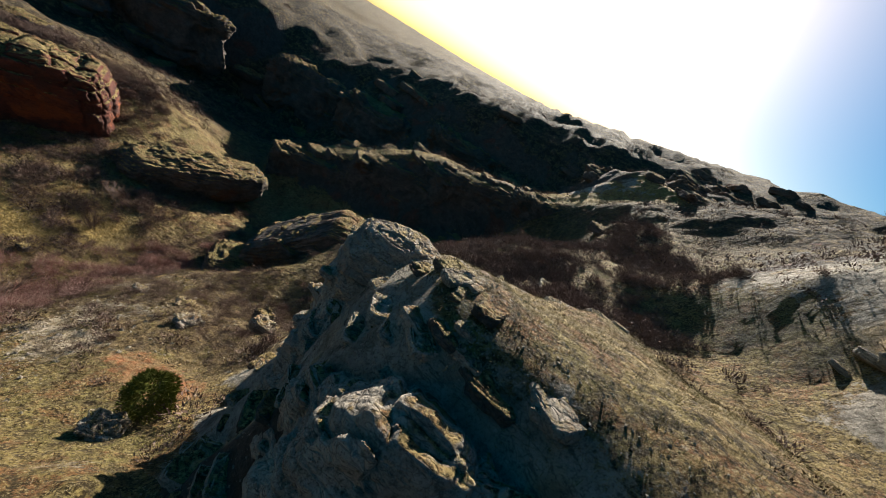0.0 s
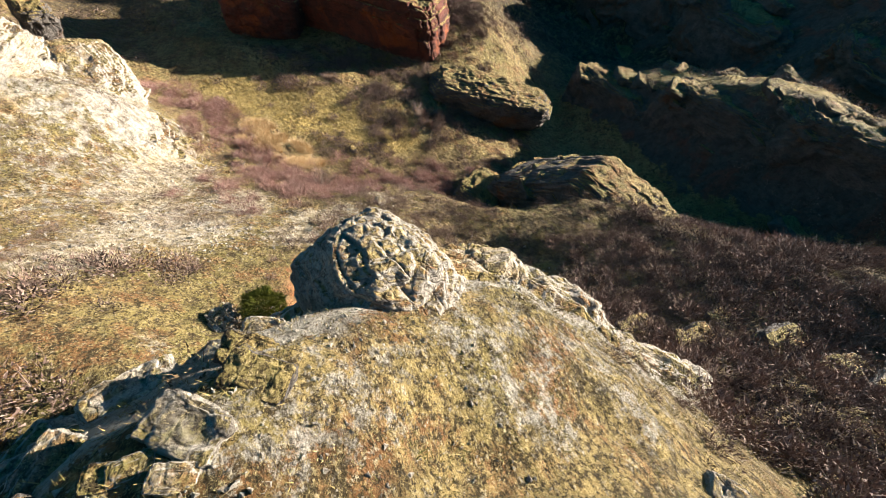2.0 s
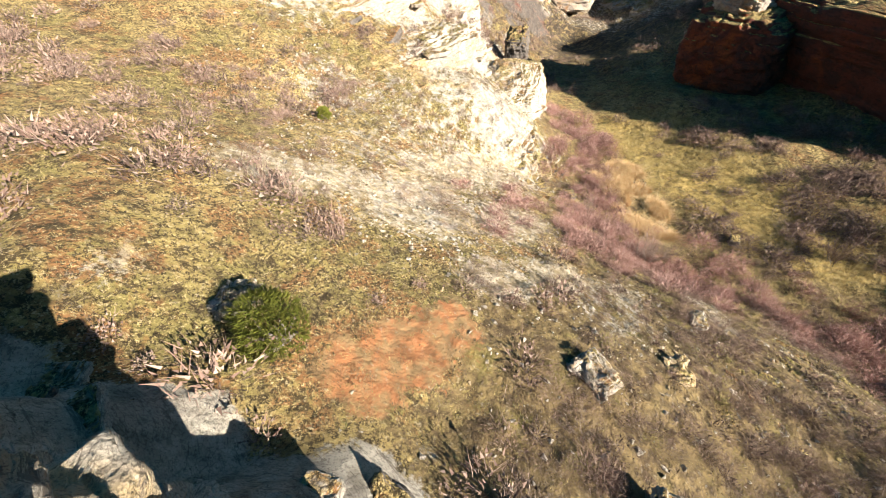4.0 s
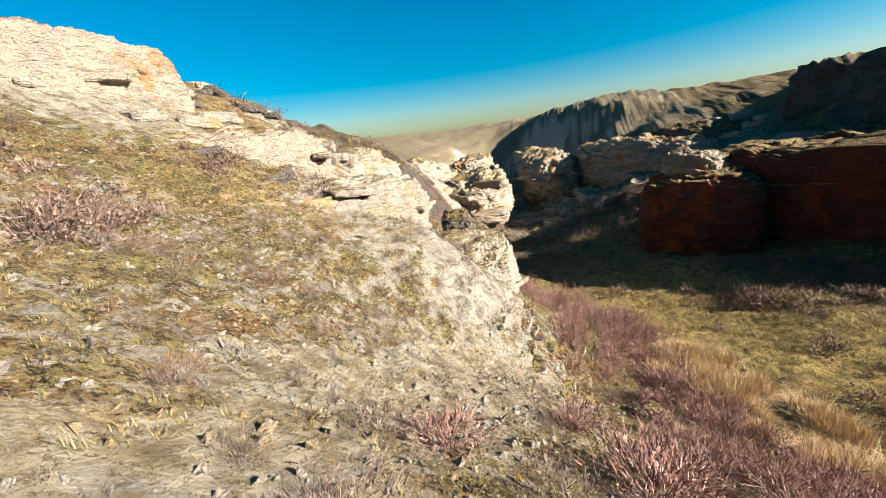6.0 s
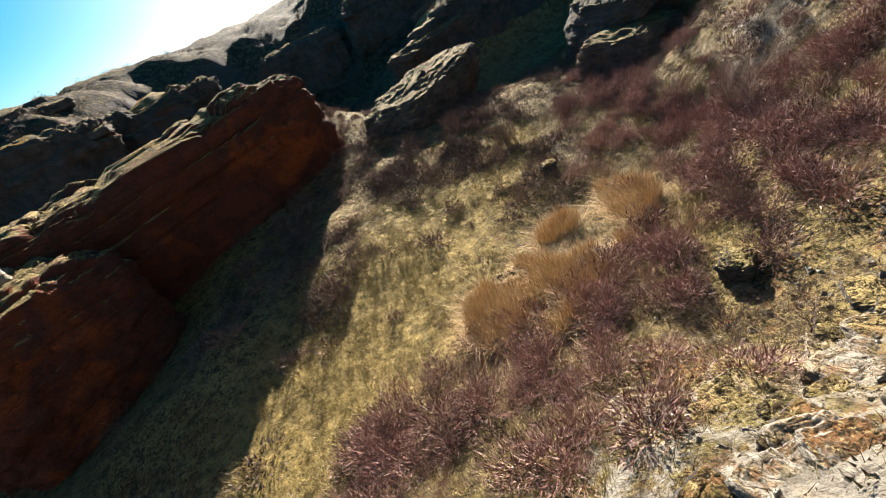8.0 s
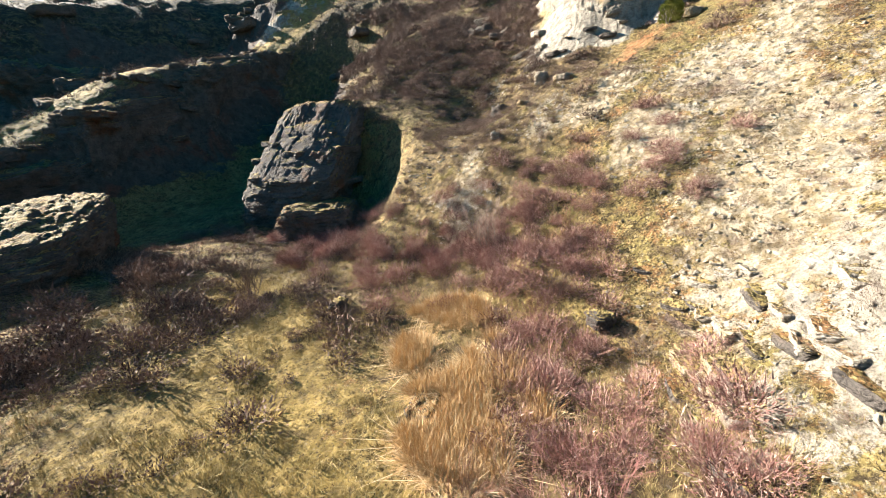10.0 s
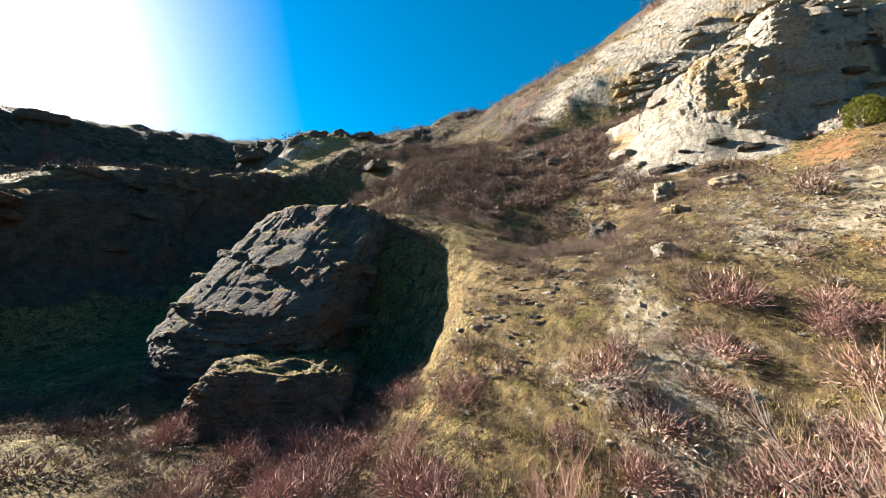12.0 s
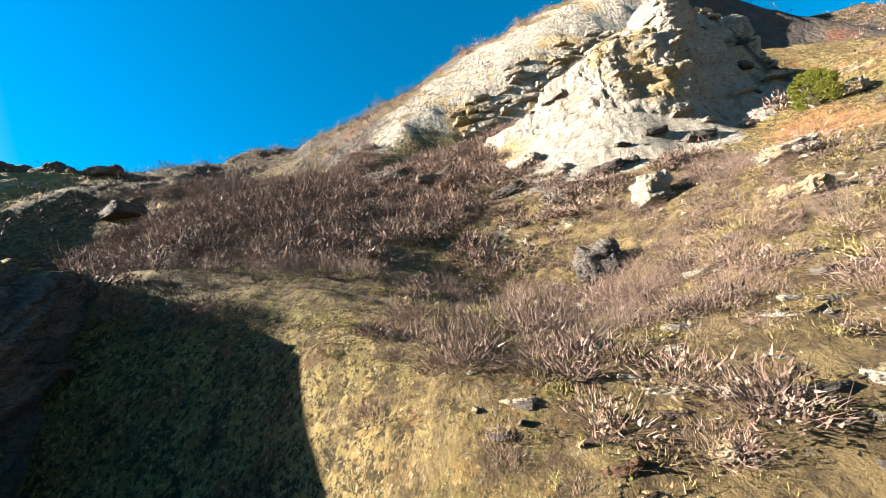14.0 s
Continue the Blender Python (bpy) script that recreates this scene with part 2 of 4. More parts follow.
EAST_CREST = [(29.5, 21.5, 17.5), (31.6, 17.5, 21.2), (32.5, 11.6, 24), (32.5, 5.2, 27), (33, -4, 31.3), (34, -10.5, 36), (36, -22, 42), (42, -40, 44)]
LEDGE_HIGH = [(25, 25, 11), (33, 36, 15), (32, 50, 16), (30, 68, 17), (24, 90, 18)]
HILLOCKS = [(25, 54.5, 11.6), (22, 45, 6)]
SCARP_FOOT = [(-34, 60, -21), (-22, 61, -17.5), (-8, 62, -12), (4, 63, -7), (14, 65, -2.5)]
SCARP_TOP = [(-36, 65.6, -15.8), (-22, 66, -9.5), (-8.3, 67, -1), (4, 68, 3), (13, 70, 6)]
RIDGE = [(-25, 78, -8), (-11.7, 80, -3), (5.6, 81, 1), (15, 81, 4.7), (25, 92, 9), (60, 110, 31)]
SOUTH = [(-30, -9.5, -9.6), (-34, -13.7, -9.6), (-40, -15, -12.4), (-52, -28, -6), (-58, -17, -22)]
SOUTH_RIM = [(-10, -36, 3.5), (-31, -38, 4.2), (-48, -37, 1.0), (-60, -38, -6), (-88, -38, -10), (-110, -55, -6)]
NORTH_CREST = [(-75, 126, 0), (-48, 117, 2), (-16, 110, 8), (10, 112, 15), (30, 108, 21)]
NORTH_FOOT = [(-70, 100, -20), (-45, 97, -18), (-16, 94, -10), (8, 96, 2)]
WEST_FOOT = [(-82, 84, -19), (-88, 60, -15), (-94, 44, -15), (-130, 46, -12), (-160, 40, -14)]
WEST_CREST = [(-65, 145, 3), (-92, 110, 3), (-104, 68, 1), (-168, 66, 0), (-206, 94, 1), (-250, 50, 4), (-230, 20, 0), (-300, -24, 0)]
WEST_SIDE = [(-100, 30, -14), (-130, 10, -22), (-180, 0, -26), (-240, -20, -28)]
WEST_CLIFF = [(-120, -48, -16), (-160, -58, -18), (-240, -70, -14), (-250, -104, -5), (-170, -118, -8)]
FAR = [(-1400, 0, 10), (-1000, 1000, 50), (0, 1400, 90), (1000, 1000, 150), (1400, 0, 130), (1000, -1000, 60), (0, -1400, 30), (-1000, -1000, 0), (0, 400, 38), (300, 300, 78), (400, 0, 80), (300, -300, 60), (0, -300, 15), (-200, 350, 6), (-350, 250, 0)]
LINES = (GULLY, GORGE, RAVINE, MEADOW, BEHIND_BLOCK, SHADE, HOLLOW_RIM, BANK, SLOPE, SLOPE_2, LEDGE_LOW, SHELF, TERRACE, FIN_FOOT, FIN_RIM, FIN_TOP, EAST, EAST_CREST, LEDGE_HIGH, HILLOCKS, SCARP_FOOT, SCARP_TOP, RIDGE, NORTH_CREST, NORTH_FOOT, WEST_FOOT, SOUTH, SOUTH_RIM, WEST_CREST, WEST_SIDE, WEST_CLIFF)


def along(line, step):
    """Points along a line, no further apart than step."""
    out = [line[0]]
    for a, b in zip(line, line[1:]):
        k = max(1, math.ceil(math.dist(a, b) / step))
        out += [tuple(a[i] + (b[i] - a[i]) * j / k for i in range(3)) for j in range(1, k + 1)]
    return out


KNOTS = np.array([p for line in LINES for p in along(line, 7.0 if line[0][0] > -60 else 25.0)] + FAR, float)
_d = np.linalg.norm(KNOTS[:, None, :2] - KNOTS[None, :, :2], axis=-1)
_n = len(KNOTS)
_a = np.zeros((_n + 3, _n + 3))
_a[:_n, :_n] = -_d + np.eye(_n) * 0.15
_a[:_n, _n], _a[:_n, _n + 1:], _a[_n, :_n], _a[_n + 1:, :_n] = 1, KNOTS[:, :2] / 100, 1, KNOTS[:, :2].T / 100
WEIGHTS = np.linalg.solve(_a, np.r_[KNOTS[:, 2], 0, 0, 0])


def lie(x, y):
    """The smooth height of the land at arrays x, y."""
    x, y = np.atleast_1d(np.asarray(x, float)), np.atleast_1d(np.asarray(y, float))
    z = np.empty(len(x))
    for i in range(0, len(x), 20000):
        p = np.stack([x[i:i + 20000], y[i:i + 20000]], -1)
        d = np.sqrt(np.maximum((p ** 2).sum(1)[:, None] + (KNOTS[:, :2] ** 2).sum(1) - 2 * p @ KNOTS[:, :2].T, 0))
        z[i:i + 20000] = -d @ WEIGHTS[:_n] + WEIGHTS[_n] + p @ WEIGHTS[_n + 1:] / 100
    return z


def lattice(ix, iy, seed):
    h = np.sin(ix * 127.1 + iy * 311.7 + seed * 74.7) * 43758.5453
    return h - np.floor(h)


def value_noise(x, y, seed=0):
    """Smooth noise from -1 to 1 over arrays."""
    ix, iy = np.floor(x), np.floor(y)
    u, v = x - ix, y - iy
    u, v = u * u * (3 - 2 * u), v * v * (3 - 2 * v)
    a, b = lattice(ix, iy, seed), lattice(ix + 1, iy, seed)
    c, d = lattice(ix, iy + 1, seed), lattice(ix + 1, iy + 1, seed)
    return 2 * (a + (b - a) * u + (c - a) * v + (a - b - c + d) * u * v) - 1


def fractal(x, y, size, octaves=4, seed=0, gain=0.5):
    out, amp, f = 0 * x, 1.0, 1 / size
    for k in range(octaves):
        out = out + amp * value_noise(x * f + 17.3 * k, y * f - 9.1 * k, seed + k)
        amp, f = amp * gain, f * 2.03
    return out


def near_line(x, y, line, width):
    """1 on a line of the plan, falling to 0 at width from it."""
    best = np.full(len(x), 1e9)
    for a, b in zip(line, line[1:]):
        ax, ay, bx, by = a[0], a[1], b[0] - a[0], b[1] - a[1]
        t = np.clip(((x - ax) * bx + (y - ay) * by) / (bx * bx + by * by + 1e-9), 0, 1)
        best = np.minimum(best, np.hypot(x - ax - t * bx, y - ay - t * by))
    return np.clip(1 - best / width, 0, 1)


def height(x, y):
    """The ground with its bumps, terracettes and rock steps."""
    x, y = np.atleast_1d(np.asarray(x, float)), np.atleast_1d(np.asarray(y, float))
    z = lie(x, y)
    e = 0.6
    grad = np.hypot(lie(x + e, y) - z, lie(x, y + e) - z) / e
    far = np.clip((np.hypot(x + 20, y - 15) - 42) / 50, 0, 1) * np.clip((np.hypot(x - 12, y + 4) - 24) / 12, 0, 1)
    z = z + fractal(x, y, 9, 5, 3, 0.55) * (0.38 + 0.9 * far)
    z = z + fractal(x, y, 60, 4, 11) * 2.0 * far
    rib = 1 - np.abs(fractal(x + 0.3 * y, y, 22, 4, 15))
    z = z + far * (rib - 0.5) * (1.0 + 3.5 * np.clip(grad, 0, 1))
    fin = near_line(x, y, FIN_RIM + FIN_FOOT[:4], 3.2)
    steep = np.clip((grad - 0.7) / 0.8, 0, 1) * (1 - np.clip(2 * fin, 0, 1))
    beds = near_line(x, y, [(-17, -15), (-26, -17), (-36, -19), (-48, -24)], 11)
    saw = z / 0.55 + 0.10 * x + 0.8 * fractal(x, y, 6, 3, 41)
    saw = saw - np.floor(saw)
    z = z + np.clip(1.6 * beds, 0, 1) * 0.5 * (np.clip(saw * 2.2 - 0.6, 0, 1) - saw)
    warp = z + 0.5 * fractal(x, y, 5, 3, 21) + 0.06 * x
    step = 1.3
    saw = warp / step - np.floor(warp / step)
    z = z + steep * step * 0.55 * (np.clip(saw * 1.6 - 0.3, 0, 1) - saw)
    warp = z / 0.34 + 0.9 * fractal(x, y, 3.0, 3, 31)
    saw = warp - np.floor(warp)
    z = z + np.clip(grad * 2.2, 0.3, 0.8) * (1 - steep) * 0.42 * (np.clip(saw * 1.7 - 0.35, 0, 1) - saw)
    return z


def axis(lo, hi, step, reach):
    """Grid lines: even from lo to hi, then ever wider out to reach."""
    inner = list(np.arange(lo, hi + step / 2, step))
    out, s = [], step
    x = hi
    while x < reach:
        s *= 1.06
        x += s
        out.append(x)
    low, s, x = [], step, lo
    while x > -reach:
        s *= 1.06
        x -= s
        low.append(x)
    return np.array(low[::-1] + inner + out)


def mesh_object(name, verts, faces, material, smooth=True):
    me = bpy.data.meshes.new(name)
    me.from_pydata(verts, [], faces)
    me.materials.append(material)
    if smooth:
        me.polygons.foreach_set("use_smooth", np.ones(len(me.polygons), bool))
    me.update()
    return new(name, me)


CELL = 0.42
gx, gy = axis(-70, 34, CELL, 1500), axis(-42, 80, CELL, 1500)
mx, my = (a.ravel() for a in np.meshgrid(gx, gy))
mz = height(mx, my)
nx, ny = len(gx), len(gy)
idx = np.arange(nx * ny).reshape(ny, nx)
quads = np.stack([idx[:-1, :-1], idx[:-1, 1:], idx[1:, 1:], idx[1:, :-1]], -1).reshape(-1, 4)
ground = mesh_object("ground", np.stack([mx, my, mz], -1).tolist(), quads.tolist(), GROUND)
tagged(ground, "dry winter hillside of straw turf, scrub and pale limestone", "ground", kind="structure")


def paint(name, values):
    a = ground.data.attributes.new(name, "FLOAT", "POINT")
    a.data.foreach_set("value", np.asarray(values, np.float32))


def blob(x, y, spots):
    """The union of round spots (x, y, radius) of the plan."""
    out = np.zeros(len(x))
    for sx, sy, r in spots:
        out = np.maximum(out, np.clip(1.35 - np.hypot(x - sx, y - sy) / r, 0, 1))
    return out


CHALK = [(-14, 13.2, 1.2), (-16, 12.6, 1.6), (-17.5, 12.2, 1.8), (-19, 11.5, 2), (-6.5, -7.5, 3), (-9.5, -6.5, 3), (-14, 0.5, 3), (-12, 8, 1.6), (-10, -3, 4), (-13, -5, 3.5), (-17.5, -6, 4.5), (-16, 0, 3.5), (-22, -5, 5), (-26, -4.5, 4), (-8, 3, 2.5), (-11, 5, 2.5)]
CHALK_2 = [(-30, -12, 7), (-40, -16, 7), (-36, -22, 8), (-50, -22, 8), (-46, -30, 8), (-28, -30, 10)]
STONY = [(-30, -3.2, 4), (-27, -2.4, 3), (-33, -3.5, 3), (-15, -10, 6), (-21, -10, 7), (-20, -17, 8), (-27, -14, 8), (-33, -16, 8), (-40, -18, 8), (-28, -6, 5), (-12, -3, 7), (-34, -9, 6), (-10, 8, 4), (7, 0, 3), (8, 4, 3), (9, 7, 3)]
SOIL = [(-0.8, 2.2, 1.6), (-2.2, 2.6, 1.6), (-3.8, 3, 1.3)]
scrubby = np.maximum(near_line(mx, my, SLOPE + SLOPE_2, 11), near_line(mx, my, GULLY[:6], 7))
scrubby = np.maximum(scrubby, near_line(mx, my, LEDGE_LOW, 12))
scrubby = np.maximum(scrubby, 0.8 * near_line(mx, my, BEHIND_BLOCK, 9))
away = np.clip((np.hypot(mx + 20, my - 15) - 42) / 30, 0, 1) * np.clip((np.hypot(mx - 12, my + 4) - 24) / 12, 0, 1)
bench = np.clip(1.8 * near_line(mx, my, [(-28, 73), (-10, 76), (6, 78), (16, 77), (34, 70)], 8), 0, 1)
paint("scrub", np.maximum(scrubby, 0.75 * away * (mx > -110)) * (1 - bench))
west = np.clip((-mx - 92) / 10, 0, 1) * np.clip((52 - my) / 10, 0, 1)
# shade painted into the rock: cliff foot, north side and far slopes
paint("shaded_rock", (1 - west) * (1 - bench) * (np.clip((my - 24) / 12, 0, 1) * (mx < 40) + 0.8 * away) + 1.1 * np.clip(1.6 * near_line(mx, my, FIN_FOOT[:4], 2.6), 0, 0.75))
paint("far", away * (1 - bench))
paint("turfy", 0.9 * np.maximum(np.clip(1.6 * blob(mx, my, [(17, 11, 7), (22, 18, 7), (25.5, 14, 3.5), (24, 58, 12), (16, 0, 7), (18, -10, 9)]), 0, 1), np.clip(2.2 * near_line(mx, my, SHADE, 5), 0, 1)))
paint("straw", np.maximum(bench, 0.85 * near_line(mx, my, [(-44, 4), (-38, 12), (-30, 20), (-26, 10), (-34, 4)], 12)))
paint("chalk", 0.78 * blob(mx, my, CHALK))
paint("red", blob(mx, my, SOIL))
paint("stone", np.maximum(np.maximum(blob(mx, my, CHALK_2) * 0.62, blob(mx, my, STONY) * 0.46), 0.7 * near_line(mx, my, FIN_RIM, 3)) + 0.45 * west)


# ---- rock masses ----
@functools.lru_cache(None)
def cube_sphere(k):
    """Directions over a cube's faces, k cells a side, and the quads between them."""
    verts, faces, at = [], [], {}
    lin = [math.tan((2 * i / k - 1) * math.pi / 4) for i in range(k + 1)]

    def vert(p):
        key = tuple(round(c, 5) for c in p)
        if key not in at:
            at[key] = len(verts)
            verts.append(p)
        return at[key]

    for ax in range(3):
        for s in (-1, 1):
            for i in range(k):
                for j in range(k):
                    q = []
                    for a, b in ((i, j), (i + 1, j), (i + 1, j + 1), (i, j + 1)):
                        p = [0, 0, 0]
                        p[ax], p[(ax + 1) % 3], p[(ax + 2) % 3] = s, lin[a], lin[b]
                        q.append(vert(tuple(p)))
                    faces.append(q if s > 0 else q[::-1])
    return np.array(verts, float), faces


def hash3(i, j, k, seed):
    h = np.sin(i * 127.1 + j * 311.7 + k * 74.7 + seed * 19.19) * 43758.5453
    return h - np.floor(h)


def noise3(p, size, octaves=4, seed=0.0):
    """Smooth noise in space, about -1 to 1, over an array of points."""
    out, amp, q = np.zeros(len(p)), 1.0, p / size + seed * 1.37
    for o in range(octaves):
        c = np.floor(q)
        u = q - c
        u = u * u * (3 - 2 * u)
        v = 0.0
        for a in (0, 1):
            for b in (0, 1):
                for d in (0, 1):
                    w = (u[:, 0] if a else 1 - u[:, 0]) * (u[:, 1] if b else 1 - u[:, 1]) * (u[:, 2] if d else 1 - u[:, 2])
                    v = v + w * hash3(c[:, 0] + a, c[:, 1] + b, c[:, 2] + d, seed + o)
        out, amp, q = out + amp * (2 * v - 1), amp * 0.5, q * 2.03 + 5.7
    return out


def joints(p, size, seed):
    """Bedded and jointed rock: an offset for the block that each point lies in, and how near it is to a crack."""
    w = p + 0.35 * np.array(size) * np.stack([noise3(p, size[0] * 1.3, 2, seed + 30), noise3(p, size[0] * 1.3, 2, seed + 31), 0.6 * noise3(p, size[0] * 2, 2, seed + 32)], -1)
    k = np.floor(w[:, 2] / size[2])
    shift = hash3(k, 0 * k, 0 * k, seed)
    u, v = w[:, 0] / size[0] + 3 * shift, w[:, 1] / size[1] + 5 * shift
    i, j = np.floor(u), np.floor(v)
    near = np.minimum.reduce([np.minimum(u - i, 1 - u + i), np.minimum(v - j, 1 - v + j)])
    bed = np.minimum(w[:, 2] / size[2] - k, 1 - w[:, 2] / size[2] + k)
    crack = np.maximum(np.clip(1 - near / 0.10, 0, 1), np.clip(1 - bed / 0.16, 0, 1))
    return 2 * hash3(i, j, k, seed + 1) - 1, crack


def outcrop_mesh(name, size, k=40, power=0.45, rough=0.6, grain=3.0, strata=0.0, lean=0.0, dip=0.0, level=9.0, taper=0.0, joint=None, seed=1.0, billow=1.0, material=None):
    """A worn block of rock: size is its length, width and height; its base is at z = 0.
    lean shifts its top sideways (an overhang), dip tilts its top along its length as far as level, taper thins it towards +x."""
    d, faces = cube_sphere(k)
    d = d / np.linalg.norm(d, axis=1, keepdims=True)
    half = np.array(size) / 2
    p = np.sign(d) * np.abs(d) ** power
    p /= np.maximum(1e-6, np.abs(p).max(1, keepdims=True)) ** 0.35
    p = p * half
    n = d / np.linalg.norm(d, axis=1, keepdims=True)
    push = billow * rough * (0.45 - 1.1 * np.abs(noise3(p, grain, 4, seed))) - billow * 0.45 * rough * np.abs(noise3(p * (1, 1, 2.4), grain / 3.5, 4, seed + 9))
    push = push + (1 - billow) * rough * (0.7 * noise3(p, grain * 1.6, 3, seed) + 0.4 * noise3(p * (1, 1, 2.6), grain / 2.2, 4, seed + 9))
    if joint:
        v, crack = joints(p, joint, seed)
        push = push + joint[2] * 0.22 * v - joint[2] * 0.22 * crack + 0.16 * rough * noise3(p, grain / 11, 3, seed + 20)
    if strata:
        band = p[:, 2] / strata + 0.5 * noise3(p, grain, 2, seed + 4)
        saw = band - np.floor(band)
        push = push + 0.28 * strata * (np.clip(saw * 3, 0, 1) - np.clip((saw - 0.75) * 4, 0, 1)) * (1 - n[:, 2] ** 2)
    p = p + n * push[:, None]
    p[:, 2] += half[2]
    t = p[:, 0] / half[0]
    h = p[:, 2] / size[2]
    p[:, 1] += lean * h * half[1]
    p[:, 2] *= 1 + dip * np.minimum(t, level)
    p[:, 1] *= 1 - taper * np.clip(t, 0, 1) ** 2
    p[:, 2] *= 1 - 0.5 * taper * np.clip(t, 0, 1) ** 2
    me = bpy.data.meshes.new(name)
    me.from_pydata(p.tolist(), [], faces)
    me.materials.append(material)
    me.polygons.foreach_set("use_smooth", np.ones(len(me.polygons), bool))
    me.update()
    return me


def outcrop(name, x, y, sink, heading, label, category="rock", group="", z=None, tilt=0.0, **shape):
    ob = new(name, outcrop_mesh(name, **shape))
    base = float(height(x, y)[0]) if z is None else z
    ob.matrix_world = pose(x, y, base - sink, 0, tilt, heading)
    return tagged(ob, label, category, group)


BED = {}


def beds(thing, count, lo, hi, seed, flat=1.0):
    """Jutting beds of rock as parts of a rock mass, lying against its sides."""
    rng = random.Random(seed)
    me, made = thing.data, 0
    mat = me.materials[0]
    for k in range(3):
        if (mat.name, k) not in BED:
            BED[mat.name, k] = outcrop_mesh("bed", size=(2.6, 1.3, 0.55), k=16, power=0.5, rough=0.13, grain=0.7, joint=(0.7, 0.6, 0.2), seed=300.0 + k, material=mat)
    top = max(v.co.z for v in me.vertices)
    for _ in range(4000):
        v = me.vertices[rng.randrange(len(me.vertices))]
        if abs(v.normal.z) > 0.6 or v.co.z < 0.3 * top:
            continue
        s = rng.uniform(lo, hi)
        ob = new("bed", BED[mat.name, rng.randrange(3)])
        ob.parent = thing
        turn = math.degrees(math.atan2(v.normal.y, v.normal.x)) + 90 + rng.gauss(0, 8)
        at = v.co - Vector((v.normal.x, v.normal.y, 0)) * 0.52 * s
        ob.matrix_basis = pose(at.x, at.y, at.z - 0.3 * s, rng.gauss(0, 3), rng.gauss(0, 3), turn) @ Matrix.Diagonal((s, s, s * flat, 1))
        made += 1
        if made == count:
            break
    return thing


# The long red block with its dark underside, west of the gully.
block = outcrop("rock_block", -60.3, 27.6, 0, 47, "long overhanging red rock block with turf on top", "rock outcrop", z=-23.0,
                size=(36, 13, 14.0), k=110, power=0.5, rough=0.9, grain=5.0, lean=-0.62, dip=0.09, joint=(4.5, 4.0, 1.6), billow=0.5, seed=2.0, material=RED)
for v in block.data.vertices:  # the east end slants back towards its top
    v.co.x -= 3.0 * max(0.0, v.co.x / 18) * max(0.0, v.co.z / 14)
nose = new("nose", outcrop_mesh("nose", size=(12.5, 11.5, 13.0), k=60, power=0.85, rough=0.7, grain=3.5, joint=(2.4, 2.0, 1.0), billow=0.4, lean=-0.35, seed=9.0, material=RED))
nose.parent = block
nose.matrix_basis = pose(-13.6, -8.2, -1.2, 0, 0, 25)
cap = new("cap", outcrop_mesh("cap", size=(6.4, 6.0, 6.4), k=48, power=0.9, rough=0.45, grain=2.2, joint=(1.8, 1.5, 0.7), billow=0.0, seed=8.0, material=OCHRE))
cap.parent = block
cap.matrix_basis = pose(-14.6, -10.4, 7.3, 0, 10, 20)
tagged(cap, "pale weathered cap at the block's end")
shelf = outcrop("rock_shelf", -35.0, 41.0, 0, 60, "low dark layered rock shelf below the red block", "rock outcrop", z=-20.5,
                size=(21, 9.5, 6.2), k=80, power=0.85, rough=0.8, grain=3.6, lean=-0.3, joint=(1.3, 1.1, 0.45), dip=0.08, billow=0.3, seed=3.0, material=GREY)
beds(shelf, 9, 0.8, 1.5, 1)
# The slab above the gully: its end towards the meadow, its long face in shade.
slab = outcrop("rock_slab", -8.4, 37.0, 0, 15, "dark layered limestone slab rising out of the gully", "rock outcrop", z=-20.9,
               size=(20.5, 11.0, 15.0), k=120, power=0.6, rough=0.6, grain=3.0, lean=-0.40, dip=0.62, level=-0.05, strata=0.9, joint=(1.5, 1.2, 0.7), billow=0.3, seed=4.0, material=GREY)
beds(slab, 44, 0.5, 1.4, 2)
step = new("lower_tier", outcrop_mesh("lower_tier", size=(6.5, 7.5, 4.8), k=56, power=0.55, rough=0.4, grain=2.0, joint=(1.1, 0.9, 0.4), seed=14.0, material=GREY))
step.parent = slab
step.matrix_basis = pose(-9.6, -5.6, -0.3, 0, 0, 15)
tagged(step, "lower step of the slab with a turf top")
head_rock = outcrop("fin_head", 5.3, 2.6, 0, 20, "pale lichen-specked limestone knob on the cliff's brink", "rock", z=5.9,
                    size=(3.9, 3.3, 4.5), k=90, power=1.0, rough=0.26, grain=2.0, joint=(0.9, 0.7, 0.2), billow=0.0, seed=5.0, material=PALE)
beds(head_rock, 7, 0.25, 0.45, 3)
for x, y, z, a, size, seed in ((10.6, -5.0, 2.2, 14, (4.2, 2.4, 8.4), 51), (8.5, -4.6, 1.5, -4, (4.2, 2.2, 8.8), 57), (7.3, -3.6, 0.3, -30, (3.2, 2.0, 8.9), 58), (6.2, -1.1, -1.2, 104, (4.4, 2.0, 9.4), 59),
                               (4.9, 2.0, -2.6, 98, (5.6, 2.8, 10.2), 56), (4.6, 5.8, -4.0, 78, (6.0, 3.0, 11.2), 52), (6.3, 8.7, -4.4, 50, (6.5, 3.4, 10.8), 53), (9.9, 11.9, -3.0, 45, (7, 3.6, 8.0), 54)):
    face = outcrop("cliff_face", x, y, 0, a, "pale jointed limestone face of the cliff below the brink", "cliff", "brink cliffs", z=z,
                   size=size, k=72, power=0.7, rough=0.5, grain=3.2, joint=(1.5, 1.2, 0.55), billow=0.0, seed=float(seed), material=PALE)
    beds(face, 8, 0.35, 0.8, seed)
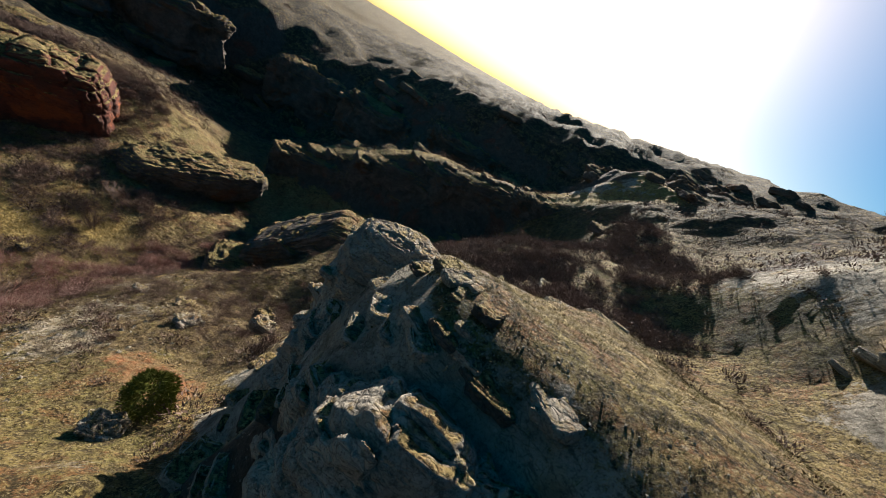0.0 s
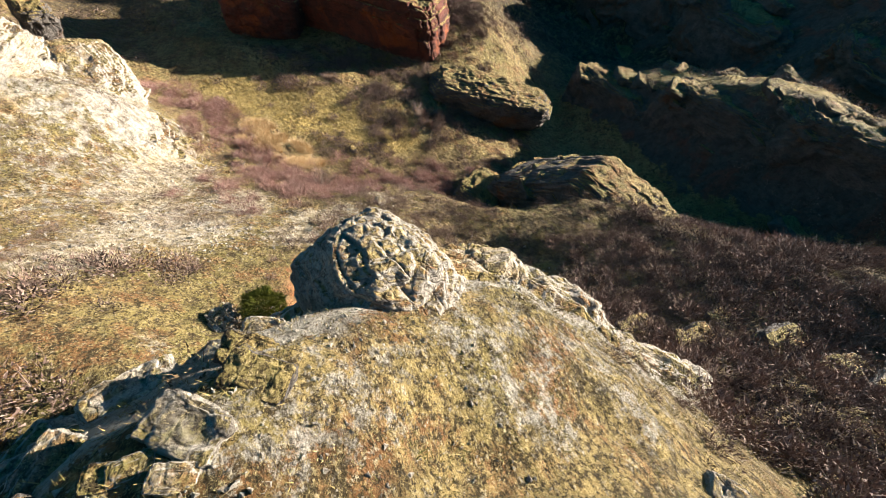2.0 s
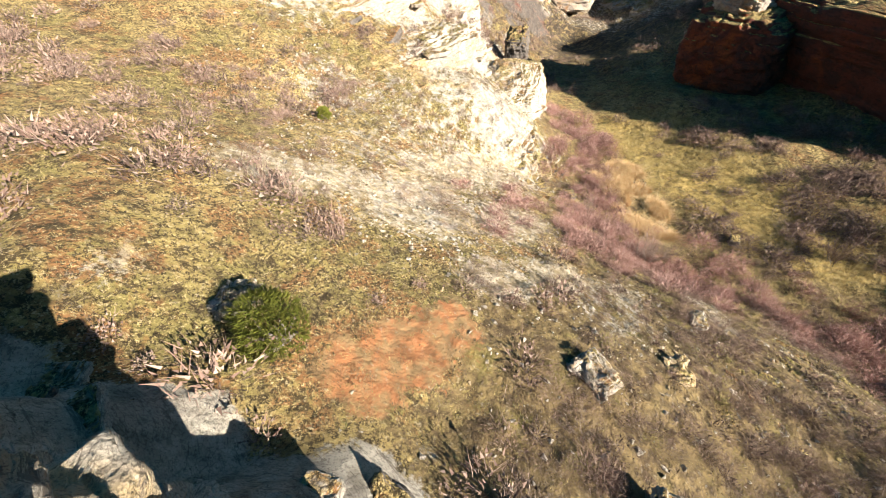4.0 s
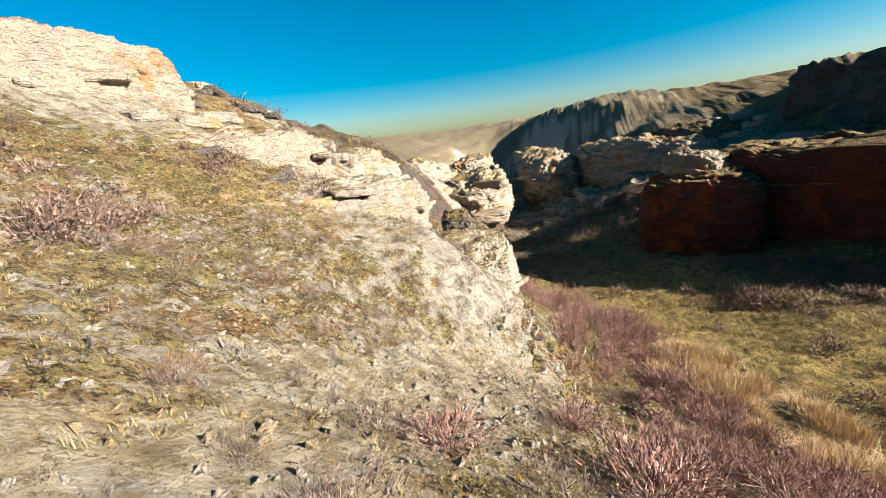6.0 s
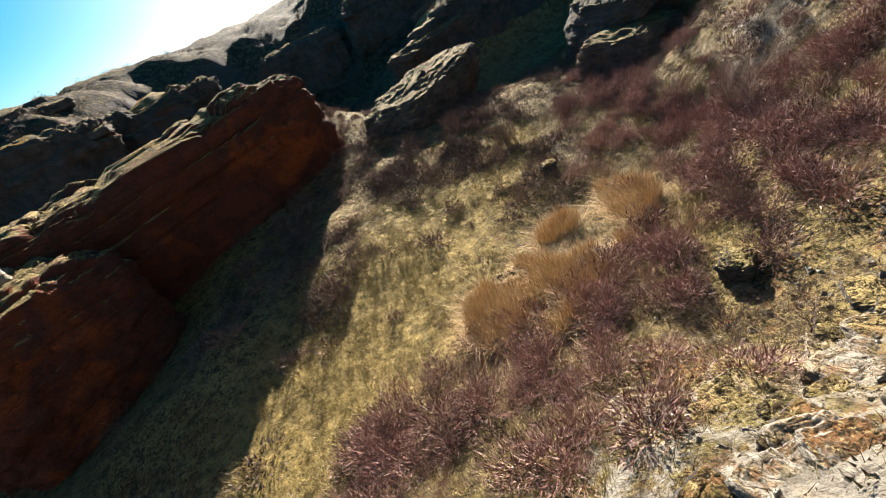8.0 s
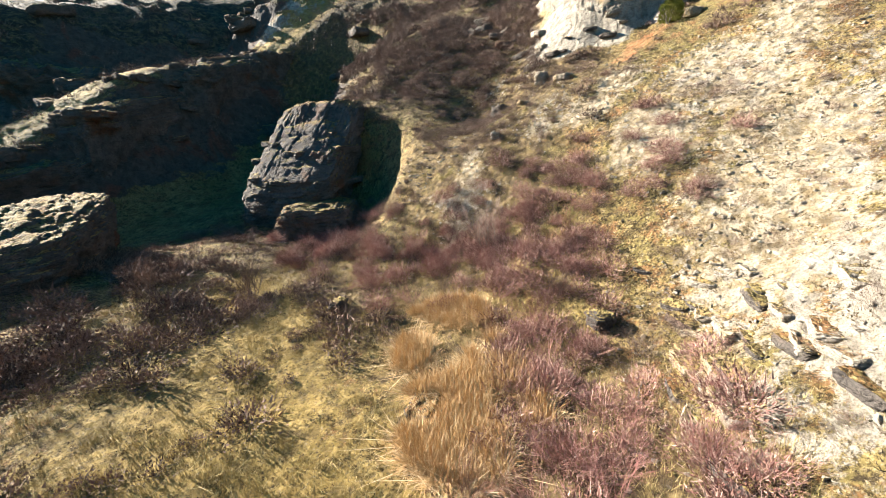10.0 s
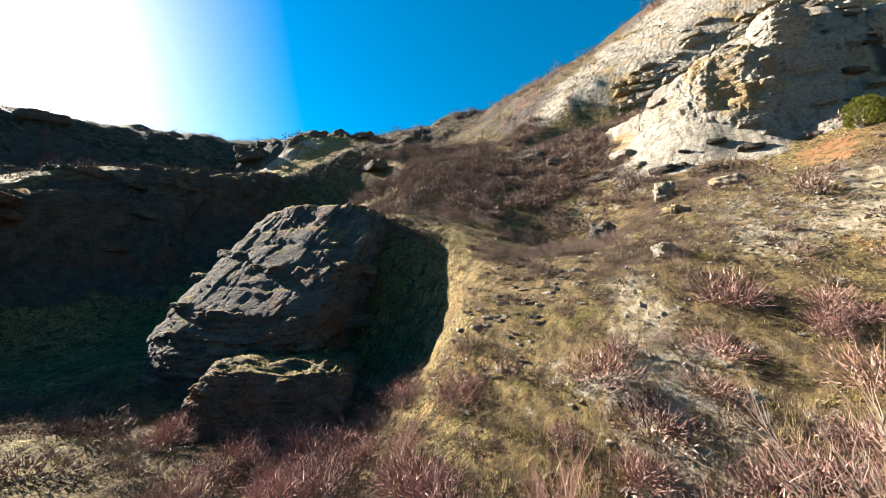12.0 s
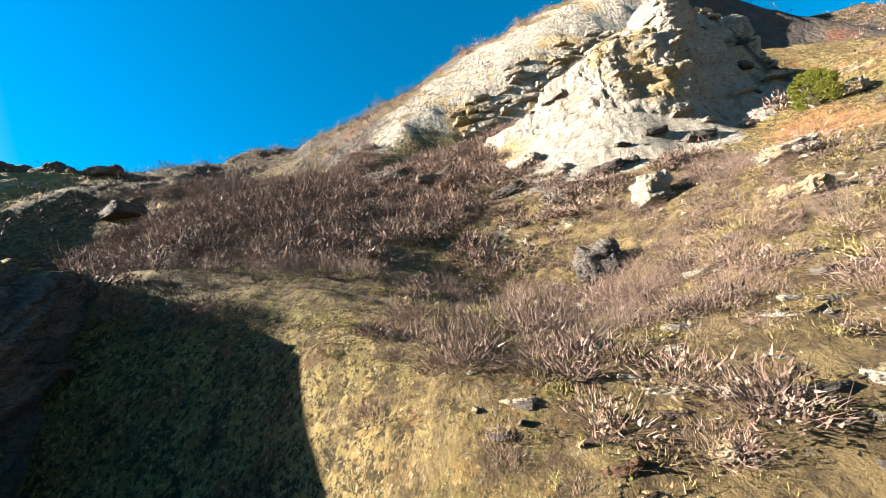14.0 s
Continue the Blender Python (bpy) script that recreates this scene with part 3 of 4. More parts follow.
knoll = outcrop("rock_knoll", -39.8, -11.2, 0, 15, "pale rounded limestone knoll beside the gully", "rock outcrop", z=-22.5,
        size=(13.5, 9.5, 9.6), k=100, power=0.8, rough=0.35, grain=1.8, joint=(1.3, 1.1, 0.34), billow=0.0, seed=6.0, material=PALE)
beds(knoll, 12, 0.5, 1.1, 6, 0.7)
outcrop("knoll_crest", -53.5, -15.6, 0, 20, "broken grey rock crest behind the pale knoll", "rock outcrop", z=-17.4,
        size=(7, 3.2, 3.8), k=40, power=0.55, rough=0.5, grain=1.2, joint=(0.8, 0.7, 0.4), seed=7.0, material=GREY)
for x, y, z, a, size, seed, count, mat in ((-31, -18.5, -14.2, 155, (17, 9, 7.4), 60, 30, PALE), (-31, -28, -13.2, 160, (20, 12, 10.5), 61, 30, OCHRE), (-47, -29, -17, 160, (20, 11, 11), 62, 14, PALE),
                                           (-24, -36, -6.5, 175, (26, 12, 11), 63, 14, OCHRE), (-63, -36, -18, 20, (22, 12, 13), 64, 6, OCHRE)):
    face = outcrop("strata_cliff", x, y, 0, a, "pale thin-bedded limestone cliff with ochre stains", "cliff", "south cliffs", z=z,
                   size=size, k=92, power=0.66, rough=0.5, grain=3.0, joint=(1.5, 1.2, 0.36), strata=0.7, seed=float(seed), material=mat)
    beds(face, count, 0.6, 1.5, seed, 0.7)
for x, y, z, a, size, seed in ((-29, 66.5, -22, 8, (19, 8, 9.5), 71), (-13, 68.0, -17.5, 12, (19, 8, 13), 72), (3, 69.5, -11, 14, (19, 8, 13), 73), (18, 72, -4, 16, (18, 8, 10), 74)):
    face = outcrop("scarp_rock", x, y, 0, a, "dark red-stained scarp with turf along its top", "cliff", "scarp", z=z,
            size=size, k=64, power=0.42, rough=0.9, grain=3.0, lean=-0.25, joint=(1.6, 1.4, 0.6), dip=0.12, seed=float(seed), material=GREY)
    beds(face, 8, 1.0, 2.2, seed)
for x, y, z, a, size, seed in ((-60, 106, -20, 20, (26, 12, 15), 81), (-34, 104, -17, 10, (26, 12, 15), 82), (-88, 80, -19, 50, (28, 12, 16), 83), (-100, 60, -17, 45, (26, 12, 15), 84),
                               (-124, 58, -13, 30, (30, 12, 15), 85), (-8, 102, -10, 5, (24, 12, 13), 86)):
    face = outcrop("hill_crag", x, y, 0, a, "grey crag on the far hillside", "cliff", "far crags", z=z,
            size=size, k=44, power=0.5, rough=2.2, grain=6.0, joint=(2.6, 2.2, 1.1), seed=float(seed), material=GREY)
    beds(face, 8, 1.6, 3.5, seed)
for x, y, z, a, size, seed, mat in (
        (-128, -30, -31, 10, (50, 16, 19), 22, OCHRE), (-138, 14, -29, 35, (50, 18, 24), 23, OCHRE),
        (-168, -14, -33, 12, (64, 20, 26), 24, OCHRE), (-116, -54, -24, -10, (52, 18, 17), 25, OCHRE), (-176, 36, -28, 25, (56, 22, 24), 26, GREY), (-200, -50, -32, 10, (60, 20, 22), 27, OCHRE)):
    face = outcrop("valley_cliff", x, y, 0, a, "weathered orange and grey limestone cliff across the valley", "cliff", "valley cliffs", z=z,
                   size=(size[0], size[1], 0.72 * size[2]), k=72, power=0.85, rough=3.0, grain=9.0, lean=-0.15, joint=(4.0, 3.2, 1.6), billow=0.2, seed=float(seed), material=mat)
    beds(face, 22, 1.6, 4.2, seed)


# ---- plants: materials ----
def plant(name, a, b, tip, joined=False):
    """Twigs or blades: each plant between two colours, each blade a little off it."""
    n = Nodes(name)
    c = n.mix(n.attr("tone") if joined else n.random(), a, b)
    c = n.mix(n.math("MULTIPLY", n.ramp(n.island(), 0.35, 1.0), 0.85), c, tip)
    return n.done(c, 0.85)


TWIG_RED = plant("red_twigs", (0.30, 0.13, 0.11), (0.19, 0.085, 0.065), (0.46, 0.30, 0.26))
TWIG_GREY = plant("grey_twigs", (0.20, 0.13, 0.10), (0.13, 0.085, 0.065), (0.34, 0.26, 0.21))
BUSH_RED = plant("red_bush", (0.13, 0.055, 0.045), (0.35, 0.18, 0.145), (0.56, 0.39, 0.33), True)
BUSH_BROWN = plant("brown_bush", (0.05, 0.032, 0.025), (0.24, 0.15, 0.115), (0.34, 0.25, 0.20), True)
BARK = plant("bark", (0.16, 0.12, 0.10), (0.22, 0.18, 0.15), (0.30, 0.26, 0.22))
SCRUB = plant("dwarf_scrub", (0.055, 0.038, 0.022), (0.125, 0.085, 0.042), (0.24, 0.17, 0.09), True)
CUSHION = plant("olive_cushion", (0.13, 0.12, 0.04), (0.27, 0.22, 0.075), (0.42, 0.34, 0.14), True)
GREEN = plant("juniper_needles", (0.15, 0.165, 0.02), (0.11, 0.13, 0.018), (0.24, 0.23, 0.04))
STRAW = plant("straw", (0.40, 0.30, 0.125), (0.31, 0.24, 0.085), (0.56, 0.45, 0.22))
OLIVE = plant("olive_turf", (0.17, 0.155, 0.045), (0.13, 0.125, 0.035), (0.27, 0.22, 0.085))
REED = plant("dry_reed", (0.56, 0.36, 0.16), (0.44, 0.245, 0.095), (0.80, 0.64, 0.40))


def ground_z(x, y):
    """The height of the ground sheet itself at arrays x, y."""
    x, y = np.atleast_1d(np.asarray(x, float)), np.atleast_1d(np.asarray(y, float))
    i = np.clip(np.searchsorted(gx, x) - 1, 0, nx - 2)
    j = np.clip(np.searchsorted(gy, y) - 1, 0, ny - 2)
    u, v = (x - gx[i]) / (gx[i + 1] - gx[i]), (y - gy[j]) / (gy[j + 1] - gy[j])
    g = mz.reshape(ny, nx)
    return (g[j, i] * (1 - u) + g[j, i + 1] * u) * (1 - v) + (g[j + 1, i] * (1 - u) + g[j + 1, i + 1] * u) * v


def steepness(x, y, e=0.8):
    z = lie(x, y)
    return np.hypot(lie(x + e, y) - z, lie(x, y + e) - z) / e


def tube(verts, faces, points, r0, r1):
    """A tapering three-sided twig through points."""
    base = len(verts)
    n = len(points)
    for i, p in enumerate(points):
        ahead = (points[min(i + 1, n - 1)] - points[max(i - 1, 0)]).normalized()
        side = ahead.orthogonal().normalized()
        up = ahead.cross(side)
        r = r0 + (r1 - r0) * i / (n - 1)
        for k in range(3):
            a = 2.1 * k
            verts.append(p + r * (math.cos(a) * side + math.sin(a) * up))
    for i in range(n - 1):
        for k in range(3):
            a, b = base + 3 * i + k, base + 3 * i + (k + 1) % 3
            faces.append((a, b, b + 3, a + 3))


def data(name, verts, faces, material, smooth=False):
    me = bpy.data.meshes.new(name)
    me.from_pydata([tuple(v) for v in verts], [], faces)
    me.materials.append(material)
    me.update()
    return me


def way_up(rng, spread):
    a, s = rng.uniform(0, 2 * math.pi), rng.random() ** 0.6 * spread
    return Vector((math.cos(a) * s, math.sin(a) * s, 1.0)).normalized()


def shrub(seed, tall, spread, stems, twigs, material, thick=0.012):
    """A bare shrub: arching stems from one stool, each with fine side twigs."""
    rng = random.Random(seed)
    sv, sf, tv, tf = [], [], [], []
    for _ in range(stems):
        d = way_up(rng, spread)
        p = Vector((rng.gauss(0, 0.06), rng.gauss(0, 0.06), -0.1)) * tall
        length = tall * rng.uniform(0.6, 1.1)
        pts = [p.copy()]
        for k in range(4):
            d = (d + Vector((rng.gauss(0, 0.16), rng.gauss(0, 0.16), rng.gauss(-0.02, 0.10)))).normalized()
            p = p + d * length / 4
            pts.append(p.copy())
        tube(sv, sf, pts, thick * tall * 0.6, thick * 0.25 * tall)
        for _ in range(twigs):
            k = rng.randint(1, 3)
            q = pts[k].lerp(pts[k + 1], rng.random())
            e = ((pts[k + 1] - pts[k]).normalized() + Vector((rng.gauss(0, 0.6), rng.gauss(0, 0.6), rng.gauss(0.15, 0.35)))).normalized()
            n = length * rng.uniform(0.12, 0.34)
            mid = q + e * n * 0.5 + Vector((rng.gauss(0, 0.05), rng.gauss(0, 0.05), 0.03)) * n
            tube(tv, tf, [q, mid, q + e * n + Vector((0, 0, 0.1 * n))], thick * 0.22 * tall, thick * 0.10 * tall)
    root = bpy.data.objects.new("shrub", None)
    scene.collection.objects.link(root)
    a = new("stool", data("stool", sv, sf, BARK if material is TWIG_GREY else material))
    b = new("crown", data("crown", tv, tf, material))
    a.parent = b.parent = root
    return root


def put(thing, x, y, size, turn, sink=0.0, lean=0.0):
    z = float(ground_z(x, y)[0]) - sink
    thing.matrix_basis = pose(x, y, z, lean, 0, turn) @ Matrix.Scale(size, 4)
    return thing


def spread_of(models, spots, label, category, group, sink=0.05):
    """Stand copies of the models at spots (x, y, size)."""
    rng = random.Random(5)
    used = set()
    for i, (x, y, size) in enumerate(spots):
        m = models[i % len(models)]
        z = float(ground_z(x, y)[0]) - sink
        at = pose(x, y, z, rng.gauss(0, 4), rng.gauss(0, 4), rng.uniform(0, 360))
        thing = m
        if i % len(models) in used or id(m) in used:
            thing = copy_thing(m, at)
        used.add(id(m))
        thing.matrix_basis = at @ Matrix.Scale(size, 4)
        tagged(thing, label, category, group)


def scatter(count, x0, x1, y0, y1, chance, seed):
    """Random places kept by a chance that depends on the place."""
    rng = np.random.default_rng(seed)
    out = np.zeros((0, 2))
    while len(out) < count:
        p = rng.uniform((x0, y0), (x1, y1), (max(2000, count * 2), 2))
        out = np.concatenate([out, p[rng.random(len(p)) < chance(p[:, 0], p[:, 1])]])
    return out[:count]


# ---- shrubs of the gully: red-stemmed thicket ----
thicket = [shrub(100 + i, 1.0, 1.0, 30, 16, TWIG_RED, 0.0055) for i in range(4)]
scrub_models = [shrub(200 + i, 1.0, 1.2, 30, 16, TWIG_GREY, 0.0045) for i in range(4)]
THICKET = [(-18, 30), (-20.5, 24), (-22, 19), (-21, 15), (-22.5, 12), (-20.5, 7), (-23, 3.5), (-27, 4), (-31, 2.5), (-34, 0.5), (-38, 0.5), (-41, -3), (-44.5, -6.5)]
rng = random.Random(11)


def along_thicket(per_metre, wide, lo, hi):
    out = []
    for (ax, ay), (bx, by) in zip(THICKET, THICKET[1:]):
        for k in range(max(3, int(math.hypot(bx - ax, by - ay) * per_metre))):
            t = rng.random()
            out.append((ax + (bx - ax) * t + rng.gauss(0, wide), ay + (by - ay) * t + rng.gauss(0, wide), rng.uniform(lo, hi)))
    return out


spots = along_thicket(1.2, 2.0, 1.0, 2.0)
spots += [(-37.9, 0.5, 2.6), (-34.2, 0.4, 2.2), (-36.2, 1.4, 2.4), (-44.3, -6.6, 2.0), (-21, 14.5, 2.3), (-23.6, 12.1, 2.2), (-25.6, 6.4, 2.4)]
spread_of(thicket, spots, "bare red-stemmed shrub in the gully thicket", "shrub", "gully thicket")


def fuzz(name, spots, count, blade, material, label, seed, squash=0.75):
    """Rounded leafless bushes of very many fine twigs round a close-grown core, joined."""
    rng = np.random.default_rng(seed)
    spots = np.asarray(spots, float)
    n = len(spots) * count
    c = np.repeat(spots, count, 0)
    r = c[:, 2]
    core = np.tile(np.arange(count) < count * 0.55, len(spots))
    d = rng.normal(0, 1, (n, 3))
    d[:, 2] = np.abs(d[:, 2])
    d /= np.linalg.norm(d, axis=1, keepdims=True)
    lump = 1 + 0.30 * np.sin(3 * d[:, 0] + 2.1 * c[:, 0]) * np.sin(3 * d[:, 1] + 1.7 * c[:, 1]) + 0.18 * np.sin(7 * d[:, 0] + 5 * d[:, 2] + c[:, 1])
    at = d * (r * lump * np.where(core, 0.84, 0.85) * rng.random(n) ** 0.45)[:, None]
    at[:, 2] *= squash
    at += np.stack([c[:, 0], c[:, 1], ground_z(c[:, 0], c[:, 1]) - 0.05], -1)
    e = d + rng.normal(0, 0.55, (n, 3)) + (0, 0, 0.25)
    tip = at + e * (np.where(core, 0.4, 1.0) * r * rng.uniform(0.12, 0.34, n))[:, None]
    s = np.cross(e, rng.normal(0, 1, (n, 3)))
    s = s / (np.linalg.norm(s, axis=1, keepdims=True) + 1e-6) * (np.where(core, 1.8, 0.5) * blade * (0.5 + 0.7 * r))[:, None]
    v = np.stack([at - s, at + s, tip], 1).reshape(-1, 3)
    me = bpy.data.meshes.new(name)
    me.vertices.add(3 * n)
    me.vertices.foreach_set("co", v.ravel())
    me.loops.add(3 * n)
    me.loops.foreach_set("vertex_index", np.arange(3 * n, dtype=np.int32))
    me.polygons.add(n)
    me.polygons.foreach_set("loop_start", np.arange(0, 3 * n, 3, dtype=np.int32))
    me.materials.append(material)
    me.update(calc_edges=True)
    tone = me.attributes.new("tone", "FLOAT", "POINT")
    tone.data.foreach_set("value", np.repeat(rng.random(len(spots)), 3 * count).astype(np.float32))
    return tagged(new(name, me), label, "shrubs", kind="stuff")


low_rng = random.Random(23)
fringe = [(low_rng.gauss(-19, 3), low_rng.gauss(5, 4), low_rng.uniform(0.6, 1.3)) for _ in range(60)]
fuzz("thicket_mass", along_thicket(3.4, 2.0, 0.7, 1.5) + fringe, 1150, 0.0085, BUSH_RED, "bare red-stemmed bushes filling the gully", 51, 0.85)


def scrub_chance(x, y):
    c = np.maximum(0.5 * near_line(x, y, SLOPE, 9), 0.6 * near_line(x, y, SLOPE_2, 12))
    c = np.maximum(c, np.clip(1.5 * near_line(x, y, LEDGE_LOW, 15), 0, 0.95))
    c = np.maximum(c, 0.6 * near_line(x, y, [(2, 20), (4, 32), (4, 44)], 11))
    c = np.maximum(c, 0.45 * near_line(x, y, [(-44, 34), (-30, 34), (-32, 22), (-42, 24), (-50, 14)], 13))
    c = np.maximum(c, 0.22 * near_line(x, y, TERRACE + SOUTH, 12))
    c = np.maximum(c, 0.95 * near_line(x, y, [(20, 22), (24, 34), (24, 50)], 13))
    c = np.maximum(c, 0.25 * near_line(x, y, BANK, 6))
    c = np.maximum(c, 0.9 * near_line(x, y, BEHIND_BLOCK, 8))
    c = np.maximum(c, 0.95 * near_line(x, y, SHADE + HOLLOW_RIM, 5))
    c = np.maximum(c, 0.10 * near_line(x, y, [(18, 4), (22, 12), (20, -8)], 9))
    c = c * (0.2 + 0.8 * (fractal(x, y, 4, 3, 77) > -0.12))
    return c * (steepness(x, y) < 1.3) * (1 - near_line(x, y, FIN_RIM, 4.5)) * (near_line(x, y, FIN_TOP, 6) < 0.1)


p = scatter(6400, -90, 30, -32, 62, scrub_chance, 3)
bushes = [(x, y, 0.45 + 1.05 * random.Random(int(x * 53 + y * 71)).random() ** 1.5) for x, y in p[150:]]
by_path = [b for b in bushes if -27 < b[0] < 0 and 6 < b[1] < 30 or -46 < b[0] < -6 and -15 < b[1] < 4]
fuzz("scrub_mass", [b for b in bushes if not (-27 < b[0] < 0 and 6 < b[1] < 30 or -46 < b[0] < -6 and -15 < b[1] < 4)], 260, 0.019, BUSH_BROWN, "leafless dark brown scrub covering the slope", 52)
fuzz("slope_scrub", [(x, y, 0.72 * r) for x, y, r in by_path], 620, 0.0036, BUSH_BROWN, "leafless dark brown scrub on the slope beside the gully", 53)


def small_chance(x, y):
    c = 0.35 + 0.65 * (fractal(x, y, 3, 3, 55) > 0.05)
    return c * (steepness(x, y) < 1.3) * (1 - 0.8 * blob(x, y, CHALK))


small = scatter(1300, -24, 12, 7, 44, small_chance, 56)
small_r = np.random.default_rng(57).random(1300)
fuzz("slope_bushes", [(x, y, 0.28 + 0.65 * r ** 2) for (x, y), r in zip(small[:900], small_r)], 420, 0.010, BUSH_BROWN, "small leafless grey-brown bushes dotted over the slope", 58, 0.8)
fuzz("slope_cushions", [(x, y, 0.22 + 0.5 * r ** 2) for (x, y), r in zip(small[900:], small_r)], 320, 0.010, CUSHION, "low olive and straw cushions on the slope", 59, 0.6)
p = p[:150]
spread_of(scrub_models, [(x, y, random.Random(int(x * 97 + y * 31)).uniform(0.7, 1.7)) for x, y in p], "leafless grey-brown shrub on the hillside", "shrub", "hillside shrubs")


def hill_chance(x, y):
    far = np.hypot(x + 20, y - 15)
    c = (far > 48) * np.clip(1.3 - far / 160, 0.1, 1) * (fractal(x, y, 14, 3, 66) > -0.25)
    return c * (1 - near_line(x, y, FIN_TOP, 12)) * (near_line(x, y, FIN_TOP, 22) < 0.5)


p = scatter(6500, -150, 60, -60, 130, hill_chance, 61)
fuzz("hill_scrub", [(x, y, 0.6 + 1.6 * random.Random(int(x * 41 + y * 67)).random() ** 1.6) for x, y in p], 50, 0.03, BUSH_BROWN, "dark scrub dotted over the far hillsides", 62, 0.7)

# ---- a few bare trees beside the gully ----
trees = [shrub(301, 1.0, 0.55, 11, 44, TWIG_GREY, 0.012), shrub(302, 1.0, 0.5, 9, 48, TWIG_GREY, 0.013)]
for t in trees:
    t.name = "bare_tree"
spread_of(trees, [(-21.5, 8.8, 3.6), (-25.6, 3.4, 2.0), (-29.5, 22, 3.2), (-33, 27, 2.8), (12, 36, 3.2), (13.5, 30, 3.0), (11, 41, 2.6)], "small bare multi-stemmed tree", "tree", "bare trees")


# ---- the green juniper below the cliff ----
def juniper(name, x, y, size, seed, label):
    rng = random.Random(seed)
    base = bpy.data.objects.new(name, None)
    scene.collection.objects.link(base)
    sv, sf, lv, lf = [], [], [], []
    for _ in range(7):
        d = way_up(rng, 0.8)
        pts = [Vector((0, 0, -0.15))]
        for k in range(3):
            d = (d + Vector((rng.gauss(0, 0.2), rng.gauss(0, 0.2), 0))).normalized()
            pts.append(pts[-1] + d * 0.3)
        tube(sv, sf, pts, 0.05, 0.015)
    for _ in range(1500):
        a, u = rng.uniform(0, 2 * math.pi), rng.random()
        z = u ** 0.8
        wide = 0.62 * math.sqrt(max(0.0, 1 - (1.6 * z - 0.62) ** 2 / 1.1)) * (0.82 + 0.3 * noise.noise(Vector((math.cos(a), math.sin(a), z * 2)) * 1.8 + Vector((seed, 0, 0))))
        r = wide * rng.random() ** 0.25
        c = Vector((r * math.cos(a), r * math.sin(a), z * 1.05))
        out = (Vector((math.cos(a), math.sin(a), 0.6 + rng.gauss(0, 0.4)))).normalized()
        for _ in range(5):
            d = (out + Vector((rng.gauss(0, 0.5), rng.gauss(0, 0.5), rng.gauss(0, 0.5)))).normalized()
            s = d.orthogonal().normalized() * 0.014
            n = rng.uniform(0.06, 0.13)
            i = len(lv)
            lv += [c - s, c + s, c + d * n]
            lf.append((i, i + 1, i + 2))
    a, b = new("trunk", data("trunk", sv, sf, BARK)), new("crown", data("crown", lv, lf, GREEN))
    a.parent = b.parent = base
    put(base, x, y, size, seed * 40, 0.05)
    return tagged(base, label, "bush", "junipers")


juniper("juniper_bush", 0.0, 0.0, 1.75, 1, "dense rounded dark green juniper bush on red soil")
juniper("juniper_bush", -15.5, -14.8, 0.9, 2, "small green juniper bush on the pale slope")


# ---- dry reeds on the wet ground of the gully ----
def blades(name, spots, count, tall, wide, lean, material, label, category, seed):
    """Tufts of narrow pointed blades, one sheet of stuff."""
    rng = np.random.default_rng(seed)
    spots = np.asarray(spots, float)
    n = len(spots) * count
    base = np.repeat(spots, count, 0)
    size = np.repeat(rng.uniform(0.6, 1.3, len(spots)), count)
    x, y = base[:, 0] + rng.normal(0, 0.07, n) * size, base[:, 1] + rng.normal(0, 0.07, n) * size
    z = ground_z(x, y) - 0.02
    a, s = rng.uniform(0, 2 * np.pi, n), np.abs(rng.normal(0, lean, n))
    h = tall * size * rng.uniform(0.6, 1.2, n)
    tip = np.stack([x + np.cos(a) * s * h, y + np.sin(a) * s * h, z + h / np.sqrt(1 + s * s)], -1)
    w = wide * size
    b = a + np.pi / 2 + rng.normal(0, 0.5, n)
    off = np.stack([np.cos(b) * w, np.sin(b) * w, 0 * w], -1)
    root = np.stack([x, y, z], -1)
    v = np.stack([root - off, root + off, tip], 1).reshape(-1, 3)
    me = bpy.data.meshes.new(name)
    me.vertices.add(3 * n)
    me.vertices.foreach_set("co", v.ravel())
    me.loops.add(3 * n)
    me.loops.foreach_set("vertex_index", np.arange(3 * n, dtype=np.int32))
    me.polygons.add(n)
    me.polygons.foreach_set("loop_start", np.arange(0, 3 * n, 3, dtype=np.int32))
    me.materials.append(material)
    me.update(calc_edges=True)
    return tagged(new(name, me), label, category, kind="stuff")


reeds = scatter(3800, -40, -24, 1, 14, lambda x, y: (near_line(x, y, [(-33.5, 4.6), (-31, 6.6), (-28.6, 8.6)], 3.0) > 0.1) * (fractal(x, y, 1.8, 3, 5) > -0.05), 8)
blades("dry_reeds", reeds, 13, 0.72, 0.016, 1.0, REED, "tangled dry orange reeds in the gully", "reeds", 9)


def turf_chance(x, y):
    c = 0.85 - 0.7 * blob(x, y, CHALK) - 0.5 * near_line(x, y, SLOPE, 5)
    near = np.minimum.reduce([np.hypot(x - a, y - b) for a, b in ((10, -2), (10, 4), (-40, 6), (-30, 14), (-18, 18), (-12, -4), (-30, -8))])
    return np.clip(c, 0, 1) * np.clip(1.25 - near / 26, 0.04, 1) * (steepness(x, y) < 1.1)


